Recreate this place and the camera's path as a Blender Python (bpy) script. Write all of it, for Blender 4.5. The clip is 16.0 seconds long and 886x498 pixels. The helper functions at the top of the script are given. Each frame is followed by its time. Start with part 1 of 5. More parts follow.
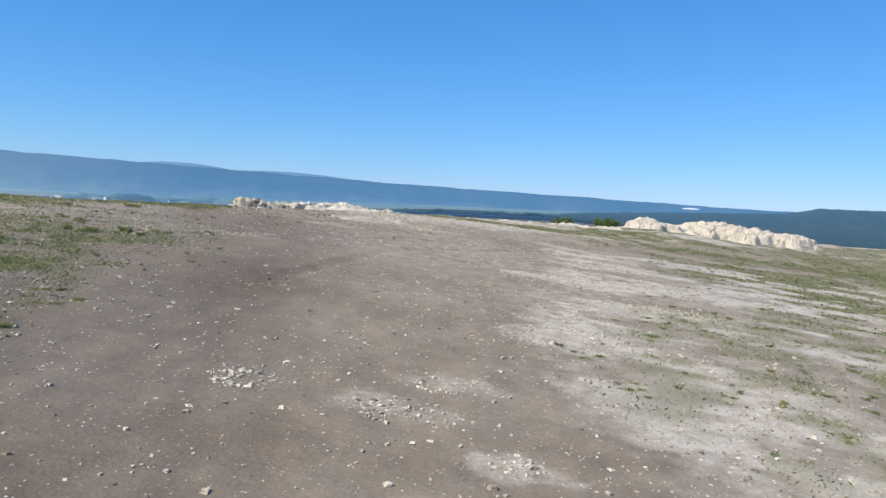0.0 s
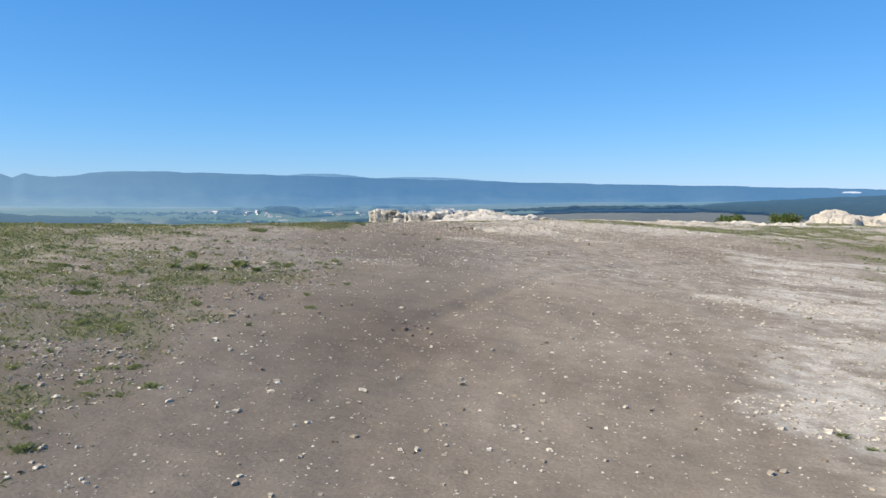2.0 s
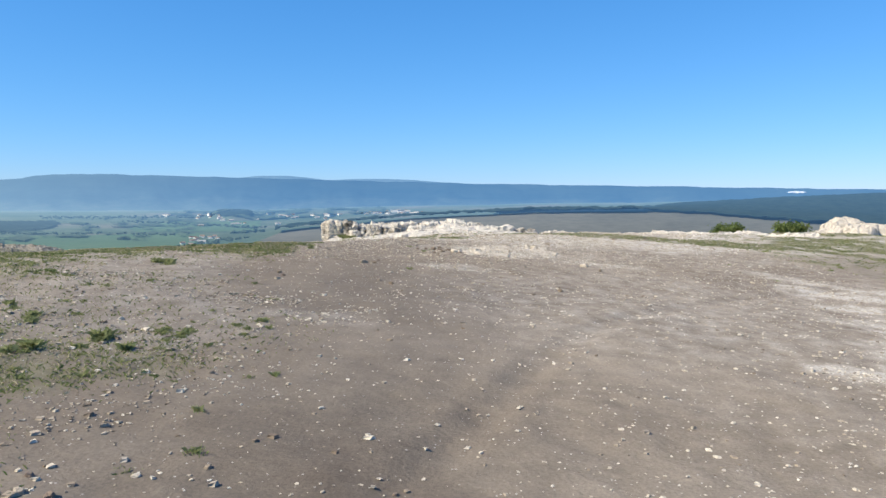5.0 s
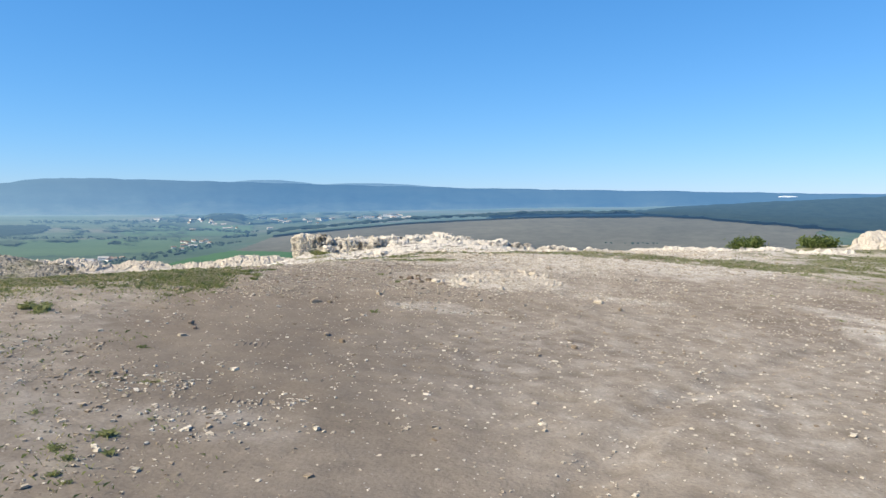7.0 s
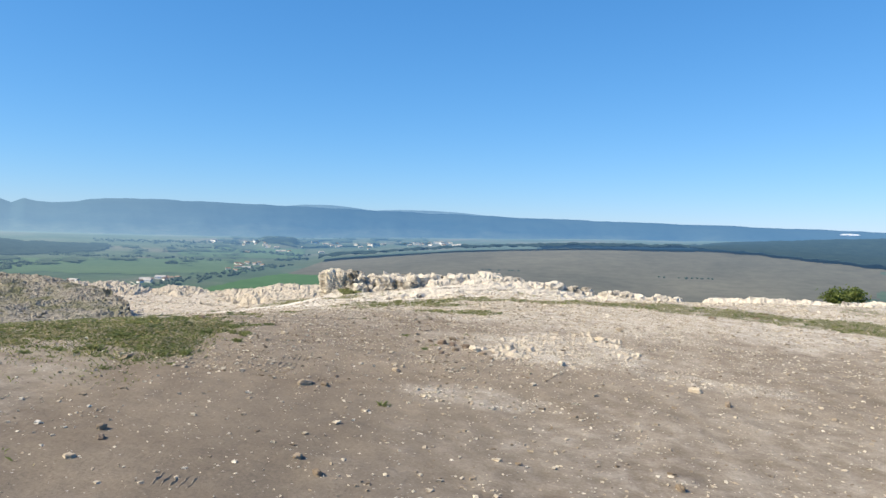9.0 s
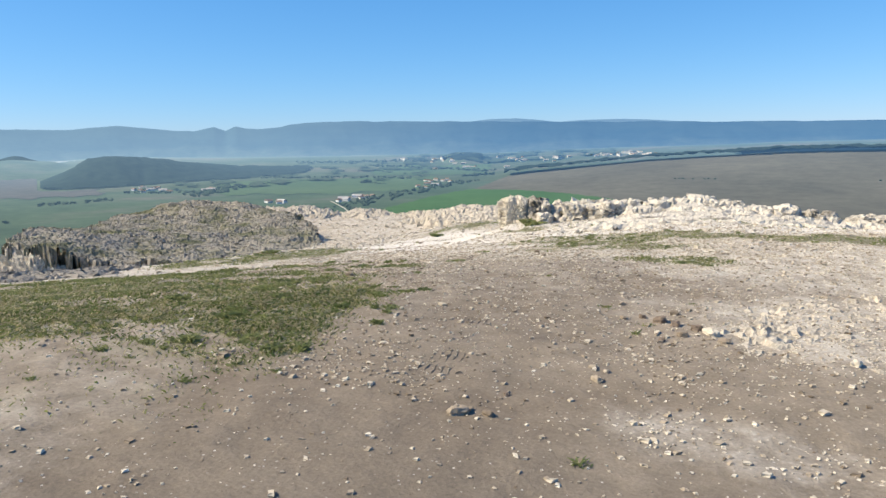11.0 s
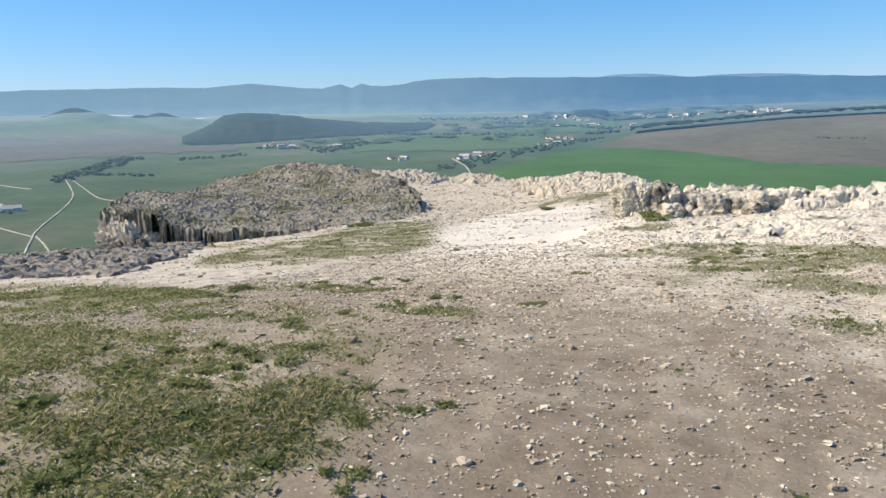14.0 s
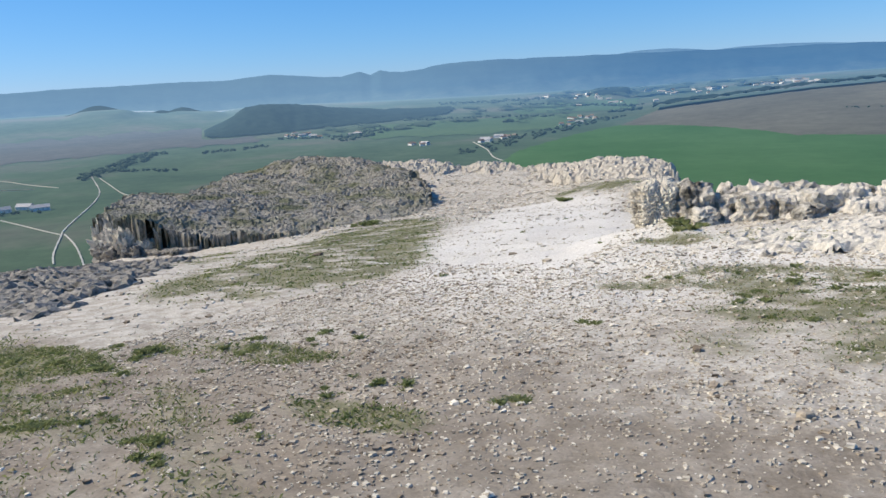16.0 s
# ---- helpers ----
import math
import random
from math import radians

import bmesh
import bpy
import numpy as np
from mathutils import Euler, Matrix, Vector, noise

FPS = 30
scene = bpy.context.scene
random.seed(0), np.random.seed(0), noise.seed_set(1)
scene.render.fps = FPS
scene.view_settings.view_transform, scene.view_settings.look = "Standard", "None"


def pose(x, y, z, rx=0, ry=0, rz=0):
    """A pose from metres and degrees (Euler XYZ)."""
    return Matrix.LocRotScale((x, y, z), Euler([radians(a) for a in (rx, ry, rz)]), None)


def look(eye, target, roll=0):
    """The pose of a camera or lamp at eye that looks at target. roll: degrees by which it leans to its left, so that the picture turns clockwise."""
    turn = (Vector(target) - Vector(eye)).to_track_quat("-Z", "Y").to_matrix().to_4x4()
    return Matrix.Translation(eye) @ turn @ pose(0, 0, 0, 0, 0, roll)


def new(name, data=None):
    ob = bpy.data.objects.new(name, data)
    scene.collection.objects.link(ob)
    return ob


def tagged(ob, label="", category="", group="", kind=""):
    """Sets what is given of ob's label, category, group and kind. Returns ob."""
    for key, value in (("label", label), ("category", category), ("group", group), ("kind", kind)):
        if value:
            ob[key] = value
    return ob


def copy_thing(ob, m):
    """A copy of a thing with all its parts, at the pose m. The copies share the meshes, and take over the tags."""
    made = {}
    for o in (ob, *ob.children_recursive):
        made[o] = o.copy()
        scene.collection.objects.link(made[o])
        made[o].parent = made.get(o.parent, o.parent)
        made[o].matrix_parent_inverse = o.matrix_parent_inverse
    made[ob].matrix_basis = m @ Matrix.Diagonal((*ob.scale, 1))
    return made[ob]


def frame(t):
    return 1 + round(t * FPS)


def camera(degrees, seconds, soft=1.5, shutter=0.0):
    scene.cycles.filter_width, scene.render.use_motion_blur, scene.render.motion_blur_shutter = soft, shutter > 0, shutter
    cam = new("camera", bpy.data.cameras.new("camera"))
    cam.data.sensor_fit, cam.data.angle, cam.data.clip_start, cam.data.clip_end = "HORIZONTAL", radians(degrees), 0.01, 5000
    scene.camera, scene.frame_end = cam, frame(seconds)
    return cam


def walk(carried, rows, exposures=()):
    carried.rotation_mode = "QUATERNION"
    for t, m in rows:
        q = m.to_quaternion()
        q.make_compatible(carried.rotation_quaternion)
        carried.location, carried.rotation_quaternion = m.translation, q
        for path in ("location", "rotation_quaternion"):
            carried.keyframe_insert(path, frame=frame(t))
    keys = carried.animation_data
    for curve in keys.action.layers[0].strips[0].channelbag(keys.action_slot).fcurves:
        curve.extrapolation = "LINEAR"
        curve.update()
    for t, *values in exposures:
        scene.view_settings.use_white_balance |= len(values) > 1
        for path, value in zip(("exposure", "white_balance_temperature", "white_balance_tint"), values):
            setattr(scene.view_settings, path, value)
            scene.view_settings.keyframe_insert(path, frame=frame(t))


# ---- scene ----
cam = camera(61.0, 16.0)
EXPOSURES = [(0.0, 0.43, 6350, 10), (1.5, 0.44, 6450, 10), (2.5, 0.54, 6500, 10), (5.0, 0.58, 6500, 10), (9.0, 0.59, 7000, 10), (12.5, 0.56, 6950, 10), (14.5, 0.52, 7000, 10), (16.0, 0.28, 6300, 10)]
METRES, EYE, TILT, LEAN, TURN = 18.0, 1.5, -3.9, -3.4, 0.0
ROWS = [
    (0.0, 0.0, 0.0, 0.0, 0.0, 0.0, 0.0),
    (0.5, -0.0062, 0.0315, 0.0051, 4.27, 0.16, 2.06),
    (1.0, -0.0089, 0.0619, 0.0088, 6.73, 0.48, 1.12),
    (1.5, -0.0151, 0.0911, 0.0114, 9.7, 0.35, 0.28),
    (2.0, -0.025, 0.1201, 0.0182, 10.39, 0.21, 2.23),
    (2.5, -0.03, 0.1514, 0.0224, 11.22, 0.53, 0.11),
    (3.0, -0.0382, 0.1796, 0.0248, 14.29, 0.96, -0.12),
    (3.5, -0.0481, 0.2089, 0.0306, 12.99, 1.26, 1.46),
    (4.0, -0.0555, 0.2369, 0.0368, 11.61, 1.26, 1.37),
    (4.5, -0.0645, 0.2667, 0.0391, 10.66, 1.1, 1.38),
    (5.0, -0.07, 0.299, 0.0432, 7.04, 0.18, 2.79),
    (7.5, -0.0755, 0.4706, 0.0674, 6.47, 0.8, 2.78),
    (8.0, -0.0753, 0.5029, 0.0721, 8.37, 2.29, 0.62),
    (8.5, -0.0795, 0.5352, 0.0751, 10.36, 2.45, 1.43),
    (9.0, -0.0859, 0.567, 0.0803, 10.21, 2.76, 1.02),
    (9.5, -0.09, 0.5976, 0.0852, 12.87, 2.99, -1.72),
    (10.0, -0.1009, 0.6295, 0.0892, 18.13, 0.8, 1.08),
    (12.5, -0.1433, 0.7712, 0.1149, 30.19, -6.11, 1.83),
    (13.0, -0.154, 0.7986, 0.1191, 31.7, -6.4, 3.83),
    (13.5, -0.1603, 0.8259, 0.1202, 31.63, -6.85, 2.44),
    (14.0, -0.1692, 0.8536, 0.1224, 33.49, -6.26, 1.85),
    (14.5, -0.178, 0.8811, 0.1271, 33.44, -6.59, 4.75),
    (15.0, -0.1826, 0.9102, 0.1305, 34.05, -6.59, 1.66),
    (15.5, -0.1926, 0.935, 0.131, 36.32, -7.07, 1.41),
    (16.0, -0.2052, 0.9599, 0.1362, 35.13, -7.36, 3.92),
]
walk(cam, [(t, pose(0, 0, EYE, TILT, LEAN, TURN) @ pose(METRES * x, METRES * y, METRES * z, 90 + pitch, roll, yaw)) for t, x, y, z, yaw, pitch, roll in ROWS], EXPOSURES)

# ---- light ----
SUN_DIR = Vector((-0.87, -0.49, 0.0)).normalized()
SUN_EL = radians(41)
sun_vec = Vector((SUN_DIR.x * math.cos(SUN_EL), SUN_DIR.y * math.cos(SUN_EL), math.sin(SUN_EL)))
sun = new("sun", bpy.data.lights.new("sun", "SUN"))
sun.data.energy, sun.data.angle, sun.data.color = 5.0, radians(0.53), (1.0, 0.885, 0.70)
sun.matrix_world = look((-40, 20, 60), Vector((-40, 20, 60)) - sun_vec)

world = bpy.data.worlds.new("sky")
scene.world = world
world.use_nodes = True
wn = world.node_tree.nodes
sky = wn.new("ShaderNodeTexSky")
sky.sky_type, sky.sun_disc = "NISHITA", False
sky.sun_elevation, sky.sun_rotation = SUN_EL, math.atan2(SUN_DIR.x, SUN_DIR.y)
sky.altitude, sky.air_density, sky.dust_density, sky.ozone_density = 1200, 1.0, 0.1, 3.0
wn["Background"].inputs["Strength"].default_value = 0.1
# the clear blue that this dry air and the film give the sky
split, join = wn.new("ShaderNodeSeparateColor"), wn.new("ShaderNodeCombineColor")
world.node_tree.links.new(sky.outputs[0], split.inputs[0])
for k, (power, gain) in enumerate(((1.08, 4.55), (0.72, 5.95), (0.60, 8.8))):
    unit, bent, scaled = (wn.new("ShaderNodeMath") for _ in range(3))
    unit.operation, bent.operation, scaled.operation = "MULTIPLY", "POWER", "MULTIPLY"
    unit.inputs[1].default_value, bent.inputs[1].default_value, scaled.inputs[1].default_value = 0.1, power, gain
    world.node_tree.links.new(split.outputs[k], unit.inputs[0])
    world.node_tree.links.new(unit.outputs[0], bent.inputs[0])
    world.node_tree.links.new(bent.outputs[0], scaled.inputs[0])
    world.node_tree.links.new(scaled.outputs[0], join.inputs[k])
world.node_tree.links.new(join.outputs[0], wn["Background"].inputs["Color"])


# ---- number helpers ----
def lattice(ix, iy, seed):
    h = (ix * 374761393 + iy * 668265263 + seed * 1442695041) & 0xFFFFFFFF
    h = ((h ^ (h >> 13)) * 1274126177) & 0xFFFFFFFF
    return ((h ^ (h >> 16)) & 0xFFFF) / 65535.0


def vnoise(x, y, seed=0):
    """Smooth noise from 0 to 1 over arrays."""
    x, y = np.asarray(x, float), np.asarray(y, float)
    ix, iy = np.floor(x).astype(np.int64), np.floor(y).astype(np.int64)
    fx, fy = x - ix, y - iy
    fx, fy = fx * fx * (3 - 2 * fx), fy * fy * (3 - 2 * fy)
    a, b = lattice(ix, iy, seed), lattice(ix + 1, iy, seed)
    c, d = lattice(ix, iy + 1, seed), lattice(ix + 1, iy + 1, seed)
    return (a * (1 - fx) + b * fx) * (1 - fy) + (c * (1 - fx) + d * fx) * fy


def fbm(x, y, seed=0, octaves=4):
    x, y = np.asarray(x, float), np.asarray(y, float)
    total, amp, norm = 0.0, 1.0, 0.0
    for o in range(octaves):
        total = total + amp * vnoise(x * 2 ** o + 17.3 * o, y * 2 ** o - 9.1 * o, seed + o)
        norm += amp
        amp *= 0.5
    return total / norm


def step(a, b, x):
    t = np.clip((np.asarray(x, float) - a) / (b - a), 0, 1)
    return t * t * (3 - 2 * t)


def blob(x, y, cx, cy, rx, ry, turn=0.0):
    """1 in the middle of an ellipse, 0 from its rim outwards."""
    c, s = math.cos(radians(turn)), math.sin(radians(turn))
    u, v = (x - cx) * c + (y - cy) * s, -(x - cx) * s + (y - cy) * c
    return step(1.15, 0.55, np.sqrt((u / rx) ** 2 + (v / ry) ** 2))


def band(x, y, pts, width):
    """1 along a line of points, 0 at width from it."""
    best = np.full(np.shape(x), 1e9)
    for (ax, ay), (bx, by) in zip(pts, pts[1:]):
        dx, dy = bx - ax, by - ay
        t = np.clip(((x - ax) * dx + (y - ay) * dy) / (dx * dx + dy * dy), 0, 1)
        best = np.minimum(best, np.hypot(x - ax - t * dx, y - ay - t * dy))
    return step(width, width * 0.5, best)


# rim of the plateau, walked round with the plateau on the inner side
RIM = [(90, -90), (90, 10), (40, 26), (20, 31), (13, 30.5), (5, 30.2), (0, 29.6), (-6, 29.2), (-8.6, 31), (-11.6, 40), (-15.2, 52),
       (-19, 54), (-30, 54.5), (-36.5, 51.2), (-38.8, 46.5), (-35.0, 38.0), (-30.8, 33.4), (-26, 28.6), (-28, 26.2), (-36, 22), (-50, 8), (-80, -10), (-90, -90)]


def inside(x, y):
    """Distance to the rim, positive on the plateau."""
    x, y = np.asarray(x, float), np.asarray(y, float)
    best, odd = np.full(x.shape, 1e9), np.zeros(x.shape, bool)
    for (ax, ay), (bx, by) in zip(RIM, RIM[1:] + RIM[:1]):
        dx, dy = bx - ax, by - ay
        t = np.clip(((x - ax) * dx + (y - ay) * dy) / (dx * dx + dy * dy), 0, 1)
        best = np.minimum(best, np.hypot(x - ax - t * dx, y - ay - t * dy))
        cross = (ay > y) != (by > y)
        odd ^= cross & (x < (bx - ax) * (y - ay) / (by - ay + 1e-12) + ax)
    return np.where(odd, best, -best)


def softmin(a, b, k):
    m = np.minimum(a, b)
    return m - k * np.log(np.exp(-(a - m) / k) + np.exp(-(b - m) / k))


def slope(x, y):
    """The plateau without its rim: a rise along the walk, a crest, and a fall to the lower terrace."""
    x, y = np.asarray(x, float), np.asarray(y, float)
    rise = -0.13 - 0.076 * np.clip(x, -30, 14) + 0.0513 * np.clip(y, -10, 60)
    fall = 1.0 + 0.1024 * (x + 6) - 0.0939 * (y - 20)
    fall = fall - 0.085 * np.clip(y - 22.5, 0, 12) * step(-4, 1, x)
    z = softmin(rise, fall, 0.22) - 0.06 * step(22, 26, y) * step(-4, 2, x)
    z = -softmin(-z, 2.85 + 0 * z, 0.3)
    z = z + 0.34 * np.exp(-((x + 4.4) / 2.7) ** 2 - ((y - 27.3) / 1.9) ** 2)
    z = z - 0.095 * step(12, 16, y) * step(25.5, 22, y) + 0.16 * step(5, 8, x) * step(22, 26, y)
    z = z + 0.2 * np.exp(-((x + 7.2) / 0.9) ** 2 - ((y - 27.1) / 0.9) ** 2)
    return z - 0.75 * np.exp(-((x + 27) / 7) ** 2 - ((y - 31) / 6) ** 2)


def tyre_ruts(x, y):
    """A curved wheel track worn into the earth."""
    first = band(x, y, [(-1.9, 8.5), (-1.5, 10.2), (-1.1, 11.7), (-0.5, 13.1), (0.45, 14.5), (1.7, 16.0), (3.2, 17.2)], 0.17)
    return first * (0.5 + 0.8 * fbm(x * 1.3, y * 1.3, 27))


def relief(x, y):
    bumps = 0.05 * (fbm(x * 0.9, y * 0.9, 3) - 0.5) + 0.034 * (fbm(x * 4.5, y * 4.5, 11, 3) - 0.5)
    far = step(20, 26, y) * (0.14 * (fbm(x * 0.45, y * 0.45, 21) - 0.5) + 0.09 * (fbm(x * 2.0, y * 2.0, 22) - 0.5))
    return bumps + far - 0.03 * tyre_ruts(x, y)


def height(x, y):
    x, y = np.asarray(x, float), np.asarray(y, float)
    z = slope(x, y) + relief(x, y)
    d = inside(x, y)
    rim = 0.55 * step(8, 1, d) * step(40, 46, y) * (0.4 + 1.2 * fbm(x * 0.35, y * 0.35, 31))
    out = np.clip(-d, 0, None)
    return z + rim - np.minimum(out * 3.0, 12 + out * 1.15)


def ground_z(x, y):
    return float(height(np.array([x]), np.array([y]))[0])


LEFT_EDGE_Y = [-20, 3, 5, 6.4, 7.2, 9, 10.3, 11.2, 12, 13, 15, 16.2, 17.2, 18, 19.2, 20.2, 20.8]
LEFT_EDGE_X = [-3.2, -3.1, -3.0, -3.1, -3.4, -3.9, -3.5, -3.1, -3.3, -4.3, -4.8, -5.0, -5.05, -5.2, -6.0, -7.5, -11]


def bare_streaks(x, y):
    """Bare white stony streaks in the turf beside the path."""
    return step(0.47, 0.57, fbm(x * 0.75, y * 1.5 + 0.25 * x, 18, 4)) * step(14, 9, x)


def grass_mask(x, y):
    n = fbm(x * 0.8, y * 1.1, 5)
    m = fbm(x * 2.6, y * 4.2, 6, 3)
    edge = np.interp(y, LEFT_EDGE_Y, LEFT_EDGE_X)
    left = step(-0.25, 0.5, edge - x + 0.8 * (n - 0.5)) * step(21.3, 19.8, y)
    left = left * (0.50 + 0.35 * step(-4.2, -6.5, x) + 0.42 * blob(x, y, -7.2, 17.2, 3.2, 1.6)) * (1 - 0.45 * step(18.3, 19.0, y))
    left = left * (1 - 0.85 * blob(x, y, -5.2, 14.4, 1.6, 0.8)) * (1 - 0.7 * blob(x, y, -4.2, 12.6, 1.2, 1.0)) * (1 - 0.82 * step(-8.0, -6.2, x + 1.2 * (n - 0.5)) * step(9.2, 11.2, y) * step(16.5, 15.9, y + 0.8 * (n - 0.5)))
    line = np.interp(y, [-20, 4, 5.5, 8, 11, 13.5, 16, 18.6, 21, 24], [3.2, 2.6, 2.2, 2.6, 3.6, 4.6, 4.4, 4.2, 3.6, 2.0])
    right = step(-0.4, 0.9, x - line + 1.4 * (n - 0.5)) * (0.45 + 0.55 * step(0.8, 4.5, x - line)) * (1 - 0.75 * bare_streaks(x, y))
    fringe = 0.45 * step(-1.5, 0, x - line) * step(3.5, 5, y) * step(13, 9, y)
    strip = 1.05 * band(x, y, [(-5.6, 24.6), (-3, 23.9), (0, 23.2), (3, 23.0), (7, 24)], 0.75)
    spots = 0.0
    for cx, cy, rx, ry, s in ((-4.2, 22.3, 1.2, 0.6, 0.7), (-3.2, 20.9, 0.7, 0.35, 0.5), (-2.4, 23.4, 1.0, 0.4, 1.1), (-8.5, 21.1, 1.1, 0.35, 1.1), (-10.2, 20.3, 1.4, 0.45, 1.1), (-4.6, 23.6, 1.1, 0.9, 1.0),
                              (-6.4, 20.2, 0.6, 0.22, 0.7), (-15.5, 44.5, 2.2, 1.4, 0.8), (-6.3, 24.1, 0.5, 0.25, 0.6), (-6.6, 26.2, 0.6, 0.3, 0.9), (-5.0, 26.2, 1.4, 0.4, 0.6), (-2.2, 26.0, 1.6, 0.4, 0.6), (-24.0, 32.5, 1.5, 0.9, 0.6)):
        spots = np.maximum(spots, s * blob(x, y, cx, cy, rx, ry))
    lower = 1.25 * band(x, y, [(-11.8, 24.8), (-15.0, 29.5), (-19.8, 36.8)], 2.4) + 0.6 * band(x, y, [(-17, 27), (-22.5, 31.5)], 1.0)
    g = np.maximum.reduce([left, right, fringe, strip + 0 * x, spots + 0 * x, lower])
    back = step(2, -4, y) * 0.3
    g = np.maximum(g, back * step(1.5, 3, np.abs(x)))
    return np.clip(g * (0.2 + 1.5 * step(0.33, 0.60, 0.45 * n + 0.55 * m)), 0, 1) * step(0.2, 1.2, inside(x, y))


def pale_mask(x, y):
    n = fbm(x * 0.7, y * 0.9, 8)
    m = fbm(x * 2.2, y * 3.4, 9, 3)
    lip = np.interp(x, [-40, -14, -10, -8, -6.5, -5, -2, 2, 6, 12], [19.5, 20.4, 21.0, 21.8, 21.8, 20.7, 20.0, 21.0, 23.2, 26])
    beyond = np.maximum(step(-0.9, 0.7, y - lip + 2.0 * (n - 0.5)), 0.2 * step(-3.6, -1.2, y - lip + 1.5 * (n - 0.5)))
    scree = 0.14 * step(15.5, 18.5, y + 0.25 * (-x - 4)) * step(-0.6, 0.6, -2.3 - x) * (0.5 + n)
    sides = (0.30 + 0.68 * bare_streaks(x, y)) * step(0.2, 1.1, x - np.interp(y, [0, 5, 7, 11, 16, 22], [1.6, 0.6, 0.2, 0.9, 1.8, 1.2])) * step(21, 17, y)
    sides = np.maximum(sides, (0.08 + 0.16 * step(9, 11, y)) * step(-0.1, 0.6, np.interp(y, LEFT_EDGE_Y, LEFT_EDGE_X) - x - 0.1))
    # paler to the right: the sun's stronger brightness there is put into the colour
    sides = np.maximum(sides, 0.15 * step(-2.0, 1.5, x) * step(2, 9, y) * (0.5 + n))
    spots = 0.0
    for cx, cy, rx, ry, s in ((0.15, 5.4, 0.42, 0.3, 0.3), (-0.15, 4.7, 0.42, 0.3, 0.3), (1.45, 7.5, 1.0, 0.6, 0.7), (1.9, 11.8, 1.1, 0.35, 0.85), (2.9, 10.0, 1.3, 0.4, 0.9), (3.2, 14.5, 1.4, 0.5, 0.6), (2.6, 6.2, 1.2, 0.6, 0.8),
                              (-1.7, 18.7, 1.1, 1.1, 0.8), (-2.35, 16.3, 0.7, 0.4, 0.5), (-3.15, 12.0, 0.7, 0.4, 0.25), (0.4, 14.6, 3.4, 3.6, 0.24), (-0.3, 17.9, 1.2, 0.3, 0.5), (0.2, 13.6, 0.7, 0.3, 0.35),
                              (-1.2, 21.2, 1.8, 0.8, 0.6), (0.55, 4.05, 0.25, 0.2, 0.6)):
        spots = np.maximum(spots, s * blob(x + 0.5 * (m - 0.5), y + 0.5 * (n - 0.5), cx, cy, rx, ry))
    p = np.maximum.reduce([beyond * (1 + 0.5 * step(26, 31, y)), scree + 0 * x, sides, spots + 0 * x])
    return np.clip(p * (0.72 + 0.56 * m), 0, 1)


def dark_earth_mask(x, y):
    """Darker earth on the left of the path, along its later stretch and in the wheel track."""
    n = fbm(x * 0.6, y * 0.4, 16)
    rut = 0.25 * tyre_ruts(x, y)
    path = 0.22 * band(x + 0.8 * (n - 0.5), y, [(-3.6, 13.5), (-4.0, 16.5), (-4.2, 19.0), (-4.9, 21.6)], 1.7) * step(22.6, 21.4, y + 1.5 * (n - 0.5))
    return np.clip(np.maximum(np.maximum(path, rut), step(-0.4, -2.4, x + 1.2 * (n - 0.5)) * step(18, 13, y) * step(-6.5, -4.8, x) * (0.45 + 0.8 * n + 0.35 * step(9, 6, y)) * (1 - 0.1 * step(9, 14, y))), 0, 1)


def chalk_mask(x, y):
    """The white trampled way down to the lower terrace."""
    n = fbm(x * 0.9, y * 0.9, 15)
    way = band(x + 1.2 * (n - 0.5), y, [(-7.2, 24.9), (-9.2, 26.8), (-11.0, 31), (-13.5, 36), (-15.5, 41)], 2.7)
    side = 0.9 * band(x, y + 1.0 * (n - 0.5), [(-6.5, 25.4), (-3.5, 25.5), (0.5, 26.0)], 1.7)
    return np.clip(np.maximum(way, side) * (0.45 + 0.9 * n), 0, 1)


# ---- materials ----
def material(name):
    m = bpy.data.materials.new(name)
    m.use_nodes = True
    t = m.node_tree
    return m, t.nodes, t.links, t.nodes["Principled BSDF"]


def noise_node(nodes, links, scale, detail=5.0, rough=0.6, coord=None):
    n = nodes.new("ShaderNodeTexNoise")
    n.inputs["Scale"].default_value, n.inputs["Detail"].default_value, n.inputs["Roughness"].default_value = scale, detail, rough
    if coord is not None:
        links.new(coord, n.inputs["Vector"])
    return n


def ramp(nodes, links, fac, stops):
    r = nodes.new("ShaderNodeValToRGB")
    e = r.color_ramp.elements
    e[0].position, e[0].color = stops[0][0], (*stops[0][1], 1)
    e[1].position, e[1].color = stops[-1][0], (*stops[-1][1], 1)
    for pos, col in stops[1:-1]:
        k = e.new(pos)
        k.color = (*col, 1)
    links.new(fac, r.inputs["Fac"])
    return r


def mix(nodes, links, fac, a, b, kind="MIX"):
    m = nodes.new("ShaderNodeMix")
    m.data_type, m.blend_type = "RGBA", kind
    for sock, val in ((m.inputs[0], fac), (m.inputs[6], a), (m.inputs[7], b)):
        if isinstance(val, (int, float)):
            sock.default_value = val
        elif isinstance(val, tuple):
            sock.default_value = (*val, 1)
        else:
            links.new(val, sock)
    return m.outputs[2]


def bump(nodes, links, h, strength, distance, bsdf):
    b = nodes.new("ShaderNodeBump")
    b.inputs["Strength"].default_value, b.inputs["Distance"].default_value = strength, distance
    links.new(h, b.inputs["Height"])
    links.new(b.outputs[0], bsdf.inputs["Normal"])


